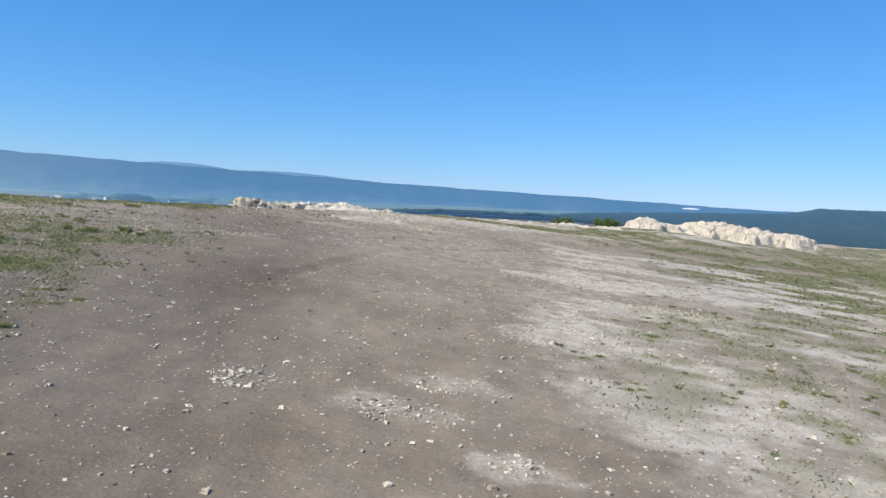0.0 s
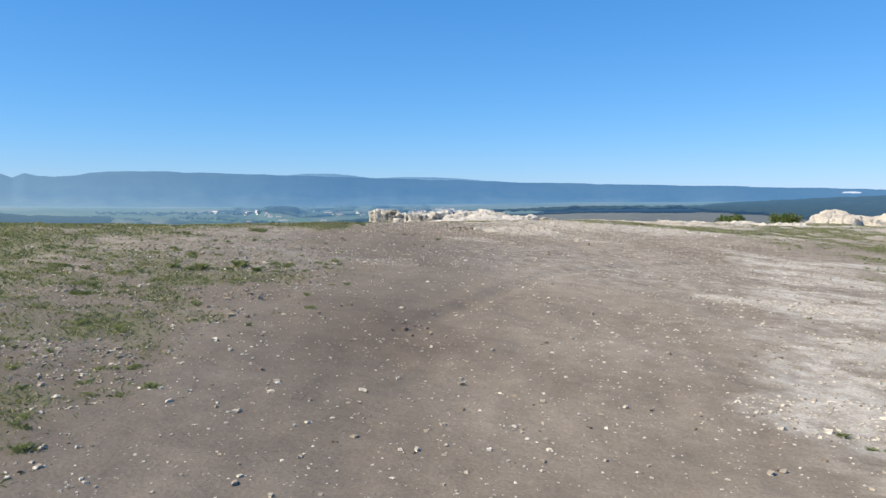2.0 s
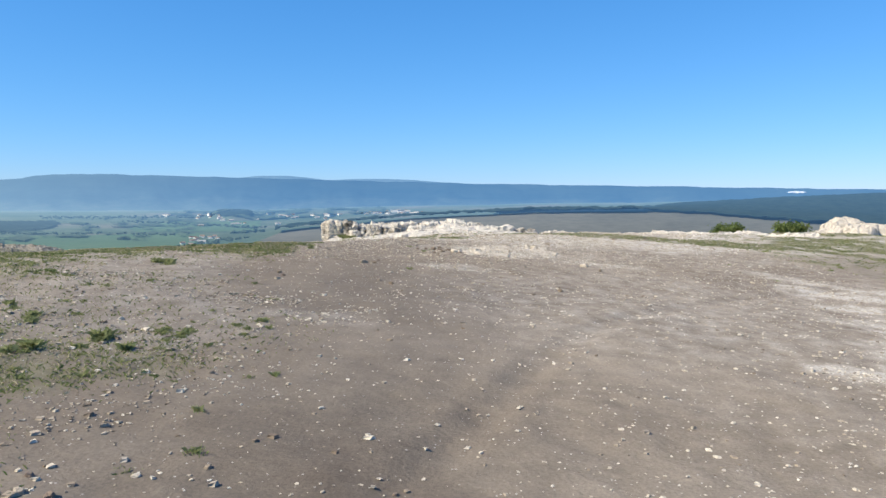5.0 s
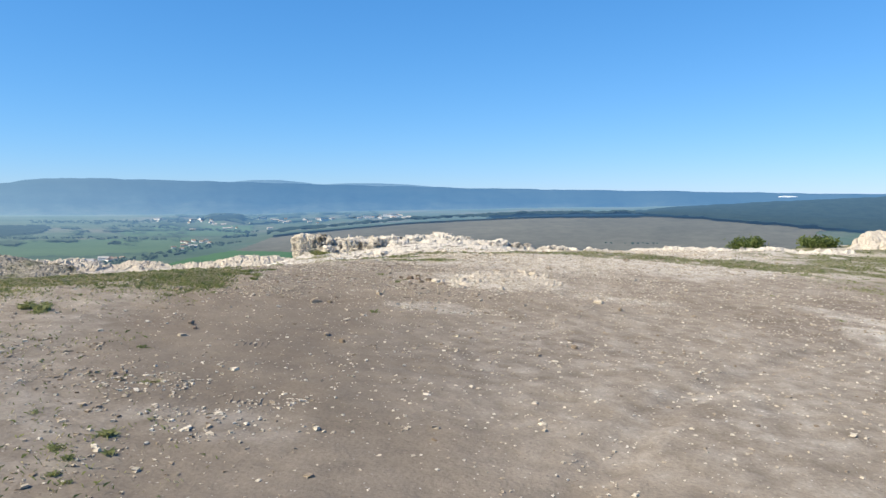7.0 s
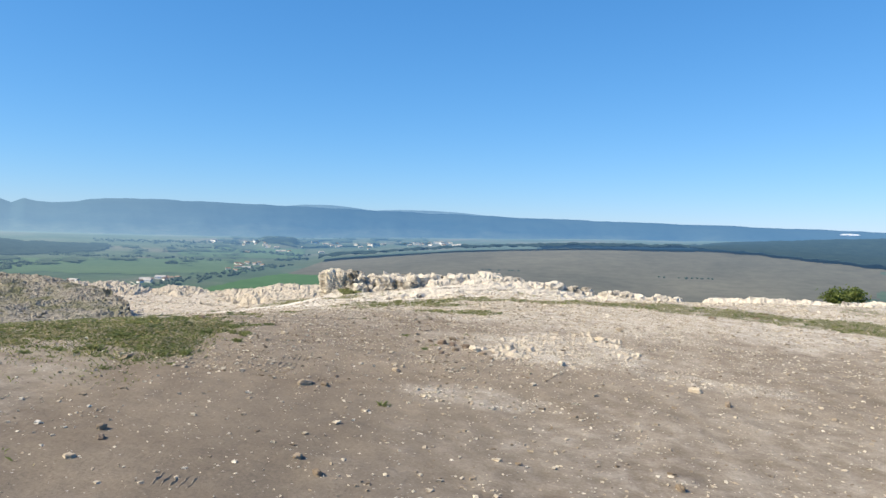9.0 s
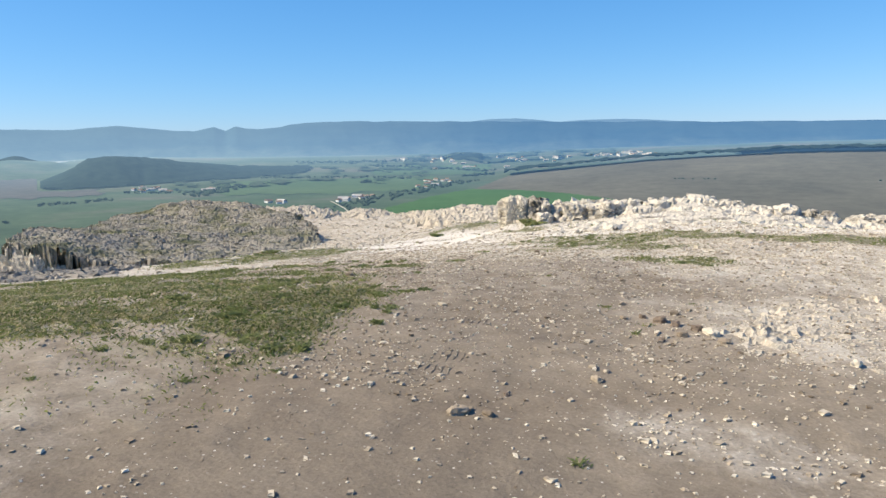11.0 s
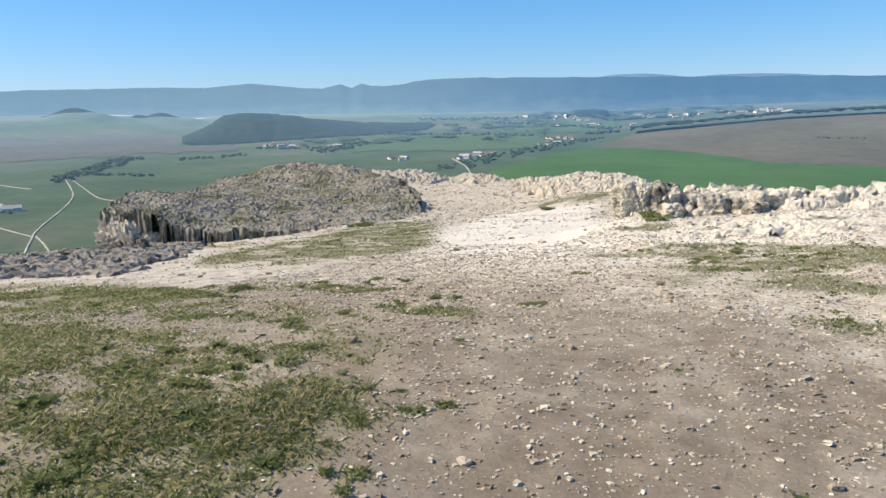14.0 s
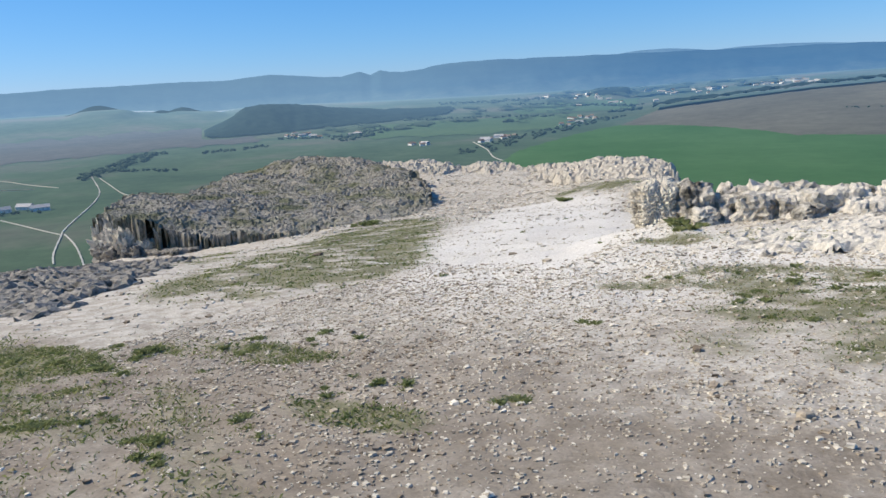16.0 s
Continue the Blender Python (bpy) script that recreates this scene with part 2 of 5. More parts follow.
def ground_material():
    m, nodes, links, bsdf = material("trodden_earth_and_limestone_scree")
    geo = nodes.new("ShaderNodeNewGeometry")
    pos = geo.outputs["Position"]
    big = noise_node(nodes, links, 0.55, 4, 0.55, pos)
    mid = noise_node(nodes, links, 4.5, 5, 0.65, pos)
    fine = noise_node(nodes, links, 48, 4, 0.7, pos)
    grit = nodes.new("ShaderNodeTexVoronoi")
    grit.inputs["Scale"].default_value = 26
    links.new(pos, grit.inputs["Vector"])
    earth = ramp(nodes, links, big.outputs[0], [(0.32, EARTH_DARK), (0.5, EARTH), (0.68, EARTH_LIGHT)])
    earth2 = mix(nodes, links, 0.55, earth.outputs[0], ramp(nodes, links, mid.outputs[0], [(0.3, (0.70, 0.69, 0.68)), (0.7, (1.20, 1.18, 1.15))]).outputs[0], "MULTIPLY")
    stone = ramp(nodes, links, mid.outputs[0], [(0.28, SCREE_DARK), (0.5, SCREE), (0.72, SCREE_LIGHT)])
    gritty = ramp(nodes, links, grit.outputs["Distance"], [(0.0, (1.2, 1.2, 1.18)), (0.55, (0.82, 0.80, 0.78))])
    stone2 = mix(nodes, links, 0.7, stone.outputs[0], gritty.outputs[0], "MULTIPLY")
    at = nodes.new("ShaderNodeAttribute")
    at.attribute_name = "cover"
    sep = nodes.new("ShaderNodeSeparateColor")
    links.new(at.outputs["Color"], sep.inputs[0])
    breakup = nodes.new("ShaderNodeMath")
    breakup.operation = "MULTIPLY_ADD"
    links.new(mid.outputs[0], breakup.inputs[0])
    breakup.inputs[1].default_value = 0.9
    breakup.inputs[2].default_value = -0.45
    add = nodes.new("ShaderNodeMath")
    add.operation, add.use_clamp = "ADD", True
    links.new(sep.outputs[1], add.inputs[0])
    links.new(breakup.outputs[0], add.inputs[1])
    paled = nodes.new("ShaderNodeMath")
    paled.operation, paled.use_clamp = "MULTIPLY", True
    links.new(add.outputs[0], paled.inputs[0])
    scale = nodes.new("ShaderNodeMath")
    scale.operation, scale.use_clamp = "MULTIPLY", True
    links.new(sep.outputs[1], scale.inputs[0])
    scale.inputs[1].default_value = 4.0
    links.new(scale.outputs[0], paled.inputs[1])
    base = mix(nodes, links, paled.outputs[0], earth2, stone2)
    base = mix(nodes, links, sep.outputs[2], base, mix(nodes, links, 0.6, (0.655, 0.63, 0.58), gritty.outputs[0], "MULTIPLY"))
    turf = ramp(nodes, links, mid.outputs[0], [(0.3, TURF_DARK), (0.5, TURF), (0.7, TURF_DRY)])
    gmask = nodes.new("ShaderNodeMath")
    gmask.operation, gmask.use_clamp = "MULTIPLY_ADD", True
    links.new(sep.outputs[0], gmask.inputs[0])
    gmask.inputs[1].default_value = 1.25
    ragged = nodes.new("ShaderNodeMath")
    ragged.operation = "MULTIPLY_ADD"
    links.new(mid.outputs[0], ragged.inputs[0])
    ragged.inputs[1].default_value = 2.4
    ragged.inputs[2].default_value = -1.48
    links.new(ragged.outputs[0], gmask.inputs[2])
    base = mix(nodes, links, gmask.outputs[0], base, turf.outputs[0])
    base = mix(nodes, links, 0.55, base, ramp(nodes, links, fine.outputs[0], [(0.25, (0.55, 0.55, 0.55)), (0.75, (1.4, 1.4, 1.4))]).outputs[0], "MULTIPLY")
    chips = nodes.new("ShaderNodeTexVoronoi")
    chips.inputs["Scale"].default_value = 55
    links.new(pos, chips.inputs["Vector"])
    pick = nodes.new("ShaderNodeSeparateColor")
    links.new(chips.outputs["Color"], pick.inputs[0])
    chosen = nodes.new("ShaderNodeMath")
    chosen.operation = "GREATER_THAN"
    links.new(pick.outputs[0], chosen.inputs[0])
    chosen.inputs[1].default_value = 0.955
    small = nodes.new("ShaderNodeMath")
    small.operation = "LESS_THAN"
    links.new(chips.outputs["Distance"], small.inputs[0])
    small.inputs[1].default_value = 0.34
    speck = nodes.new("ShaderNodeMath")
    speck.operation = "MULTIPLY"
    links.new(chosen.outputs[0], speck.inputs[0])
    links.new(small.outputs[0], speck.inputs[1])
    base = mix(nodes, links, speck.outputs[0], base, ramp(nodes, links, pick.outputs[1], [(0.0, (0.16, 0.12, 0.09)), (0.4, (0.36, 0.32, 0.26)), (1.0, (0.58, 0.55, 0.49))]).outputs[0])
    darkened = nodes.new("ShaderNodeAttribute")
    darkened.attribute_name = "dark_earth"
    base = mix(nodes, links, darkened.outputs["Fac"], base, mix(nodes, links, 1.0, base, (0.66, 0.67, 0.70), "MULTIPLY"))
    links.new(base, bsdf.inputs["Base Color"])
    bsdf.inputs["Roughness"].default_value = 0.95
    bsdf.inputs["Specular IOR Level"].default_value = 0.15
    both = nodes.new("ShaderNodeMath")
    both.operation = "MULTIPLY_ADD"
    links.new(fine.outputs[0], both.inputs[0])
    both.inputs[1].default_value = 0.22
    links.new(mid.outputs[0], both.inputs[2])
    bump(nodes, links, both.outputs[0], 0.65, 0.03, bsdf)
    return m


def rock_material(name, light, dark, amount, scale=1.0, moss=None, bare=None):
    m, nodes, links, bsdf = material(name)
    pos = nodes.new("ShaderNodeNewGeometry").outputs["Position"]
    a = noise_node(nodes, links, 2.2 * scale, 6, 0.65, pos)
    b = noise_node(nodes, links, 11 * scale, 6, 0.7, pos)
    c = noise_node(nodes, links, 60 * scale, 3, 0.7, pos)
    # dark patches: lichen, and the shade of hollows painted into the colour
    lichen_and_hollows = ramp(nodes, links, a.outputs[0], [(amount, (0, 0, 0)), (amount + 0.16, (1, 1, 1))])
    tone = ramp(nodes, links, b.outputs[0], [(0.25, tuple(0.62 * v for v in light)), (0.5, light), (0.75, tuple(min(0.85, 1.18 * v) for v in light))])
    col = mix(nodes, links, lichen_and_hollows.outputs[0], tone.outputs[0], dark)
    if moss:
        patches = noise_node(nodes, links, 0.45, 5, 0.7, pos)
        col = mix(nodes, links, ramp(nodes, links, patches.outputs[0], [(0.46, (0, 0, 0)), (0.62, (0.8, 0.8, 0.8))]).outputs[0], col, moss)
    if bare:
        where, worn, wander = nodes.new("ShaderNodeSeparateXYZ"), nodes.new("ShaderNodeMapRange"), nodes.new("ShaderNodeMath")
        links.new(pos, where.inputs[0])
        wander.operation = "MULTIPLY_ADD"
        links.new(noise_node(nodes, links, 0.3, 4, 0.6, pos).outputs[0], wander.inputs[0])
        wander.inputs[1].default_value = 9.0
        links.new(where.outputs[0], wander.inputs[2])
        links.new(wander.outputs[0], worn.inputs[0])
        for k, value in enumerate((bare[0] + 4.5, bare[1] + 4.5, 0.0, 0.7)):
            worn.inputs[k + 1].default_value = value
        col = mix(nodes, links, worn.outputs[0], col, mix(nodes, links, 0.6, tone.outputs[0], bare[2]))
    col = mix(nodes, links, 0.45, col, ramp(nodes, links, c.outputs[0], [(0.3, (0.6, 0.6, 0.6)), (0.7, (1.3, 1.3, 1.3))]).outputs[0], "MULTIPLY")
    links.new(col, bsdf.inputs["Base Color"])
    bsdf.inputs["Roughness"].default_value = 0.92
    bsdf.inputs["Specular IOR Level"].default_value = 0.2
    bump(nodes, links, b.outputs[0], 0.7, 0.05 / scale, bsdf)
    return m


def pebble_material(name, tones):
    m, nodes, links, bsdf = material(name)
    geo = nodes.new("ShaderNodeNewGeometry")
    info = nodes.new("ShaderNodeObjectInfo")
    n = noise_node(nodes, links, 22, 4, 0.65, geo.outputs["Position"])
    add = nodes.new("ShaderNodeMath")
    add.operation = "ADD"
    links.new(geo.outputs["Random Per Island"], add.inputs[0])
    links.new(info.outputs["Random"], add.inputs[1])
    wrap = nodes.new("ShaderNodeMath")
    wrap.operation = "FRACT"
    links.new(add.outputs[0], wrap.inputs[0])
    tone = ramp(nodes, links, wrap.outputs[0], list(zip((0.0, 0.25, 0.6, 0.85, 1.0), tones)))
    col = mix(nodes, links, 0.5, tone.outputs[0], ramp(nodes, links, n.outputs[0], [(0.3, (0.65, 0.63, 0.6)), (0.7, (1.2, 1.2, 1.2))]).outputs[0], "MULTIPLY")
    links.new(col, bsdf.inputs["Base Color"])
    bsdf.inputs["Roughness"].default_value = 0.92
    bsdf.inputs["Specular IOR Level"].default_value = 0.2
    bump(nodes, links, n.outputs[0], 0.5, 0.01, bsdf)
    return m


def leaf_material(name, a, b):
    m, nodes, links, bsdf = material(name)
    geo = nodes.new("ShaderNodeNewGeometry")
    n = noise_node(nodes, links, 1.3, 3, 0.6, geo.outputs["Position"])
    add = nodes.new("ShaderNodeMath")
    add.operation = "MULTIPLY_ADD"
    links.new(geo.outputs["Random Per Island"], add.inputs[0])
    add.inputs[1].default_value = 0.5
    links.new(n.outputs[0], add.inputs[2])
    r = ramp(nodes, links, add.outputs[0], [(0.35, a), (0.72, tuple(0.5 * (p + q) for p, q in zip(a, b))), (1.05, b)])
    links.new(r.outputs[0], bsdf.inputs["Base Color"])
    bsdf.inputs["Roughness"].default_value = 0.7
    bsdf.inputs["Specular IOR Level"].default_value = 0.2
    through_leaf = nodes.new("ShaderNodeBsdfTranslucent")
    links.new(r.outputs[0], through_leaf.inputs["Color"])
    both = nodes.new("ShaderNodeMixShader")
    both.inputs[0].default_value = 0.45
    links.new(bsdf.outputs[0], both.inputs[1])
    links.new(through_leaf.outputs[0], both.inputs[2])
    links.new(both.outputs[0], nodes["Material Output"].inputs["Surface"])
    return m


def far_material(name, stops, scale, air=1.0, mottles=0.35, thin=None, foot=None):
    """Land seen through kilometres of air: the haze is painted on as a blue glow of the land itself, which grows with
    the distance from the plateau, and is paler towards the sun.
    """
    m, nodes, links, bsdf = material(name)
    pos = nodes.new("ShaderNodeNewGeometry").outputs["Position"]
    a = noise_node(nodes, links, scale, 6, 0.6, pos)
    b = noise_node(nodes, links, scale * 9, 4, 0.7, pos)
    col = ramp(nodes, links, a.outputs[0], stops).outputs[0]
    col = mix(nodes, links, mottles, col, ramp(nodes, links, b.outputs[0], [(0.3, (0.5, 0.5, 0.5)), (0.7, (1.4, 1.4, 1.4))]).outputs[0], "MULTIPLY")
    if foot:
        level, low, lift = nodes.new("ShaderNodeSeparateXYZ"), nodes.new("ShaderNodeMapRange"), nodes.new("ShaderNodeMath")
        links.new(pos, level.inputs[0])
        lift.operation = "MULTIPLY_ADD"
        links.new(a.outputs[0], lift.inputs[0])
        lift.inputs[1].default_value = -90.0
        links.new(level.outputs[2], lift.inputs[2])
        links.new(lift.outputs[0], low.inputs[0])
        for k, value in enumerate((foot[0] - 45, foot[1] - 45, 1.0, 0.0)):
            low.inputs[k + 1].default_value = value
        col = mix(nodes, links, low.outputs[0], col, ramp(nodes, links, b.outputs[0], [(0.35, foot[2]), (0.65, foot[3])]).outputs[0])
    links.new(col, bsdf.inputs["Base Color"])
    bsdf.inputs["Roughness"].default_value = 1.0
    bsdf.inputs["Specular IOR Level"].default_value = 0.0
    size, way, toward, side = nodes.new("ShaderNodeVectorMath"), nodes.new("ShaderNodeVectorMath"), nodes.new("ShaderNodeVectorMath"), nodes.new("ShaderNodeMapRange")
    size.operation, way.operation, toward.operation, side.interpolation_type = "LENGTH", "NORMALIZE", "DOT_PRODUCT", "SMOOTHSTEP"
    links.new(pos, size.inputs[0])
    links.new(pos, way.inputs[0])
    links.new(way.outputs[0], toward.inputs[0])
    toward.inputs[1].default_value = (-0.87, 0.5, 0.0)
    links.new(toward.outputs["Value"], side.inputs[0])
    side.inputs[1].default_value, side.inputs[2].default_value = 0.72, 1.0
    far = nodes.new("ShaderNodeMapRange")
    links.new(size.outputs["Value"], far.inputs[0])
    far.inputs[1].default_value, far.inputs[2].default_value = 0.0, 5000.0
    depth = ramp(nodes, links, far.outputs[0], [(p, (v, v, v)) for p, v in HAZE_DEPTH]).outputs[0]
    links.new(mix(nodes, links, side.outputs[0], HAZE, HAZE_SUNWARD), bsdf.inputs["Emission Color"])
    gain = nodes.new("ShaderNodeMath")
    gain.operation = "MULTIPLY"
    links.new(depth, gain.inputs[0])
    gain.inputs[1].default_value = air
    # the painted haze weakens with height, as it lies thickest low down
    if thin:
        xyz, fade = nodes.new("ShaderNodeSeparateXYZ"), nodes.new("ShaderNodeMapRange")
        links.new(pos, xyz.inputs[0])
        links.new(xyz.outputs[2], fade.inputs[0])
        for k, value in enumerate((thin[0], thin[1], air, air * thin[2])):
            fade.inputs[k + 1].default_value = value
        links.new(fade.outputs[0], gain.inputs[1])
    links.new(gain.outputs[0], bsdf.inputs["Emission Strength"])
    return m


def plain_material(name, colour, rough=0.8):
    m, nodes, links, bsdf = material(name)
    pos = nodes.new("ShaderNodeNewGeometry").outputs["Position"]
    n = noise_node(nodes, links, 0.6, 4, 0.6, pos)
    links.new(ramp(nodes, links, n.outputs[0], [(0.3, tuple(0.75 * v for v in colour)), (0.7, colour)]).outputs[0], bsdf.inputs["Base Color"])
    bsdf.inputs["Roughness"].default_value = rough
    return m


# haze colours, and how strongly the far land glows with them by distance
HAZE, HAZE_SUNWARD = (0.155, 0.38, 0.74), (0.33, 0.58, 0.88)
HAZE_DEPTH = [(0.10, 0.035), (0.25, 0.085), (0.40, 0.155), (0.54, 0.24), (0.66, 0.34), (0.72, 0.42), (0.92, 0.46)]
EARTH_DARK, EARTH, EARTH_LIGHT = (0.185, 0.152, 0.117), (0.232, 0.196, 0.152), (0.276, 0.236, 0.187)
SCREE_DARK, SCREE, SCREE_LIGHT = (0.32, 0.285, 0.235), (0.475, 0.44, 0.38), (0.635, 0.605, 0.545)
TURF_DARK, TURF, TURF_DRY = (0.10, 0.112, 0.05), (0.165, 0.16, 0.094), (0.275, 0.245, 0.175)
M_GROUND = ground_material()
M_ROCK = rock_material("pale_weathered_limestone", (0.60, 0.555, 0.475), (0.10, 0.09, 0.07), 0.525)
M_SLAB = rock_material("grey_karst_limestone", (0.325, 0.297, 0.245), (0.088, 0.08, 0.058), 0.485, 1.7, (0.12, 0.125, 0.058), (-26.0, -18.0, (0.44, 0.41, 0.35)))
M_LEDGE = rock_material("dark_grey_ledge_limestone", (0.30, 0.275, 0.235), (0.085, 0.078, 0.062), 0.48, 1.7)
M_CLIFF = rock_material("tan_cliff_limestone", (0.60, 0.545, 0.445), (0.16, 0.135, 0.10), 0.58, 1.0)
# more dark patches here, to imitate shade inside the boulders' hollows
M_HOLLOW = rock_material("dark_hollowed_limestone", (0.58, 0.535, 0.455), (0.085, 0.077, 0.06), 0.475)
M_RUBBLE = rock_material("pale_grey_limestone_rubble", (0.51, 0.46, 0.38), (0.17, 0.155, 0.125), 0.56, 1.6)
M_PEBBLE = pebble_material("limestone_pebbles", ((0.16, 0.125, 0.09), (0.29, 0.24, 0.18), (0.41, 0.355, 0.275), (0.53, 0.475, 0.38), (0.62, 0.565, 0.465)))
M_SCREE = pebble_material("pale_scree_stones", ((0.33, 0.285, 0.22), (0.46, 0.41, 0.33), (0.56, 0.51, 0.415), (0.63, 0.58, 0.485), (0.70, 0.65, 0.555)))
M_GRASS = leaf_material("spring_grass", (0.078, 0.125, 0.034), (0.25, 0.27, 0.105))
M_TUFT = leaf_material("lush_grass", (0.125, 0.165, 0.058), (0.30, 0.315, 0.145))
M_DRY = leaf_material("dry_grass", (0.26, 0.23, 0.12), (0.48, 0.43, 0.28))
M_LEAF = leaf_material("shrub_leaves", (0.06, 0.10, 0.025), (0.18, 0.22, 0.07))
M_TWIG = plain_material("shrub_twigs", (0.10, 0.075, 0.05))
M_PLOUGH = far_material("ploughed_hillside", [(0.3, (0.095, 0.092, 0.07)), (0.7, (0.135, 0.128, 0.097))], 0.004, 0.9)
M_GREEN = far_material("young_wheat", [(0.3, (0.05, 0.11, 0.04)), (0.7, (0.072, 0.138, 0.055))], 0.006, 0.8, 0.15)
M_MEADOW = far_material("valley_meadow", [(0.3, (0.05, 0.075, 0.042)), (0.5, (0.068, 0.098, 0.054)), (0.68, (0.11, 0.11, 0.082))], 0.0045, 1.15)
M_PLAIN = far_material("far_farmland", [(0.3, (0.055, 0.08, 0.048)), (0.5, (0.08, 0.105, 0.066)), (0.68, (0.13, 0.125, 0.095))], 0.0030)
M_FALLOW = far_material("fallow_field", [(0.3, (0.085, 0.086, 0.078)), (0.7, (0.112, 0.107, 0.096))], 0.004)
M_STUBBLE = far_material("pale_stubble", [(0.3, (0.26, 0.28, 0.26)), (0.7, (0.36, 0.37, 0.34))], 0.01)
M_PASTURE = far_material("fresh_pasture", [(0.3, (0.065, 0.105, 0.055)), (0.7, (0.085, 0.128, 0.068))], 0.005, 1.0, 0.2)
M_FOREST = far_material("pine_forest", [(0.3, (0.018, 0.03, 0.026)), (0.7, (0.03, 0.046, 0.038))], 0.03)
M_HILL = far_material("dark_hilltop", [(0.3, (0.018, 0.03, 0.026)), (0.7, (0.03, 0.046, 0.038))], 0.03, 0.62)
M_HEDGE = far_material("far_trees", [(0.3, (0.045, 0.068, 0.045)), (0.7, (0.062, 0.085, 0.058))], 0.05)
# the haze's blue is also mixed into these mountain base colours
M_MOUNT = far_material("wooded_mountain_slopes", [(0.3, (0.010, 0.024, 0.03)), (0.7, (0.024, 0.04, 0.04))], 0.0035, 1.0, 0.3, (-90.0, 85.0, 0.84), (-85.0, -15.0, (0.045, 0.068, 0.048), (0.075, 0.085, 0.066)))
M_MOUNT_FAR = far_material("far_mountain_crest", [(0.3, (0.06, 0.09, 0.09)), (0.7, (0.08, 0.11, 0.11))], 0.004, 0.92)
M_CLOD = plain_material("dry_earth_clods", (0.21, 0.16, 0.12), 0.95)
M_TRACK = plain_material("pale_dirt_track", (0.44, 0.43, 0.38), 1.0)
M_HOUSE = plain_material("whitewashed_walls", (0.82, 0.82, 0.80))
M_TILE = plain_material("clay_roof", (0.25, 0.205, 0.18))
M_SLATE = plain_material("grey_fibre_roof", (0.42, 0.42, 0.42))


# ---- mesh helpers ----
def mesh_object(name, verts, faces, mat, smooth=False):
    me = bpy.data.meshes.new(name)
    me.from_pydata([tuple(v) for v in verts] if not isinstance(verts, list) else verts, [], faces if isinstance(faces, list) else faces.tolist())
    me.materials.append(mat)
    if smooth:
        me.polygons.foreach_set("use_smooth", np.ones(len(me.polygons), bool))
    me.update()
    return new(name, me)


def raw_object(name, verts, faces, mat, smooth=False):
    """A mesh from arrays of vertices and equal faces."""
    verts, faces = np.asarray(verts, np.float32), np.asarray(faces, np.int32)
    me = bpy.data.meshes.new(name)
    n, k = faces.shape
    me.vertices.add(len(verts))
    me.vertices.foreach_set("co", verts.ravel())
    me.loops.add(n * k)
    me.loops.foreach_set("vertex_index", faces.ravel())
    me.polygons.add(n)
    me.polygons.foreach_set("loop_start", np.arange(0, n * k, k, dtype=np.int32))
    me.polygons.foreach_set("use_smooth", np.full(n, smooth))
    me.materials.append(mat)
    me.update(calc_edges=True)
    me.validate()
    return new(name, me)


def grid_faces(nx, ny):
    i, j = np.meshgrid(np.arange(nx - 1), np.arange(ny - 1), indexing="ij")
    a = (i * ny + j).ravel()
    return np.stack([a, a + ny, a + ny + 1, a + 1], 1)


def part(name, bm, mat, parent, label=""):
    me = bpy.data.meshes.new(name)
    bm.to_mesh(me)
    bm.free()
    me.materials.append(mat)
    ob = new(name, me)
    ob.parent = parent
    return tagged(ob, label)


# ---- plateau ----
def spread(lo, hi, a, b, fine, grow):
    """Coordinates with a fine step from a to b and steps that grow outwards."""
    mid = list(np.arange(a, b, fine))
    up, s = [b], fine
    while up[-1] < hi:
        s *= grow
        up.append(up[-1] + s)
    down, s = [a], fine
    while down[-1] > lo:
        s *= grow
        down.append(down[-1] - s)
    return np.array(sorted(down[1:]) + mid + up)


def plateau():
    xs, ys = spread(-150, 150, -11, 10.5, 0.08, 1.06), spread(-140, 160, 2.0, 26, 0.08, 1.06)
    X, Y = np.meshgrid(xs, ys, indexing="ij")
    X, Y = X.ravel(), Y.ravel()
    Z = height(X, Y)
    ob = raw_object("ground_plateau", np.stack([X, Y, Z], 1), grid_faces(len(xs), len(ys)), M_GROUND, True)
    cover = np.zeros((len(X), 4), np.float32)
    cover[:, 0], cover[:, 1], cover[:, 2], cover[:, 3] = grass_mask(X, Y), pale_mask(X, Y), chalk_mask(X, Y), 1
    at = ob.data.attributes.new("cover", "FLOAT_COLOR", "POINT")
    at.data.foreach_set("color", cover.ravel())
    dark_earth = ob.data.attributes.new("dark_earth", "FLOAT", "POINT")
    dark_earth.data.foreach_set("value", dark_earth_mask(X, Y).astype(np.float32))
    return tagged(ob, "trodden brown earth with pale limestone scree and thin turf", "ground", kind="structure")


plateau()


# ---- the valley and the mountains ----
EYE_Z, VALLEY = 2.2, -100.0


def polar(az, r):
    a = np.radians(az)
    return -np.sin(a) * r, np.cos(a) * r


def rise_to(el, r):
    return EYE_Z + r * np.tan(np.radians(el))


def plough_top(az):
    return np.interp(az, [-60, -34, -24, -14, -10, 0, 9, 19, 23], [-1.0, -1.2, -1.55, -1.3, -1.25, -1.38, -1.85, -2.75, -3.1])


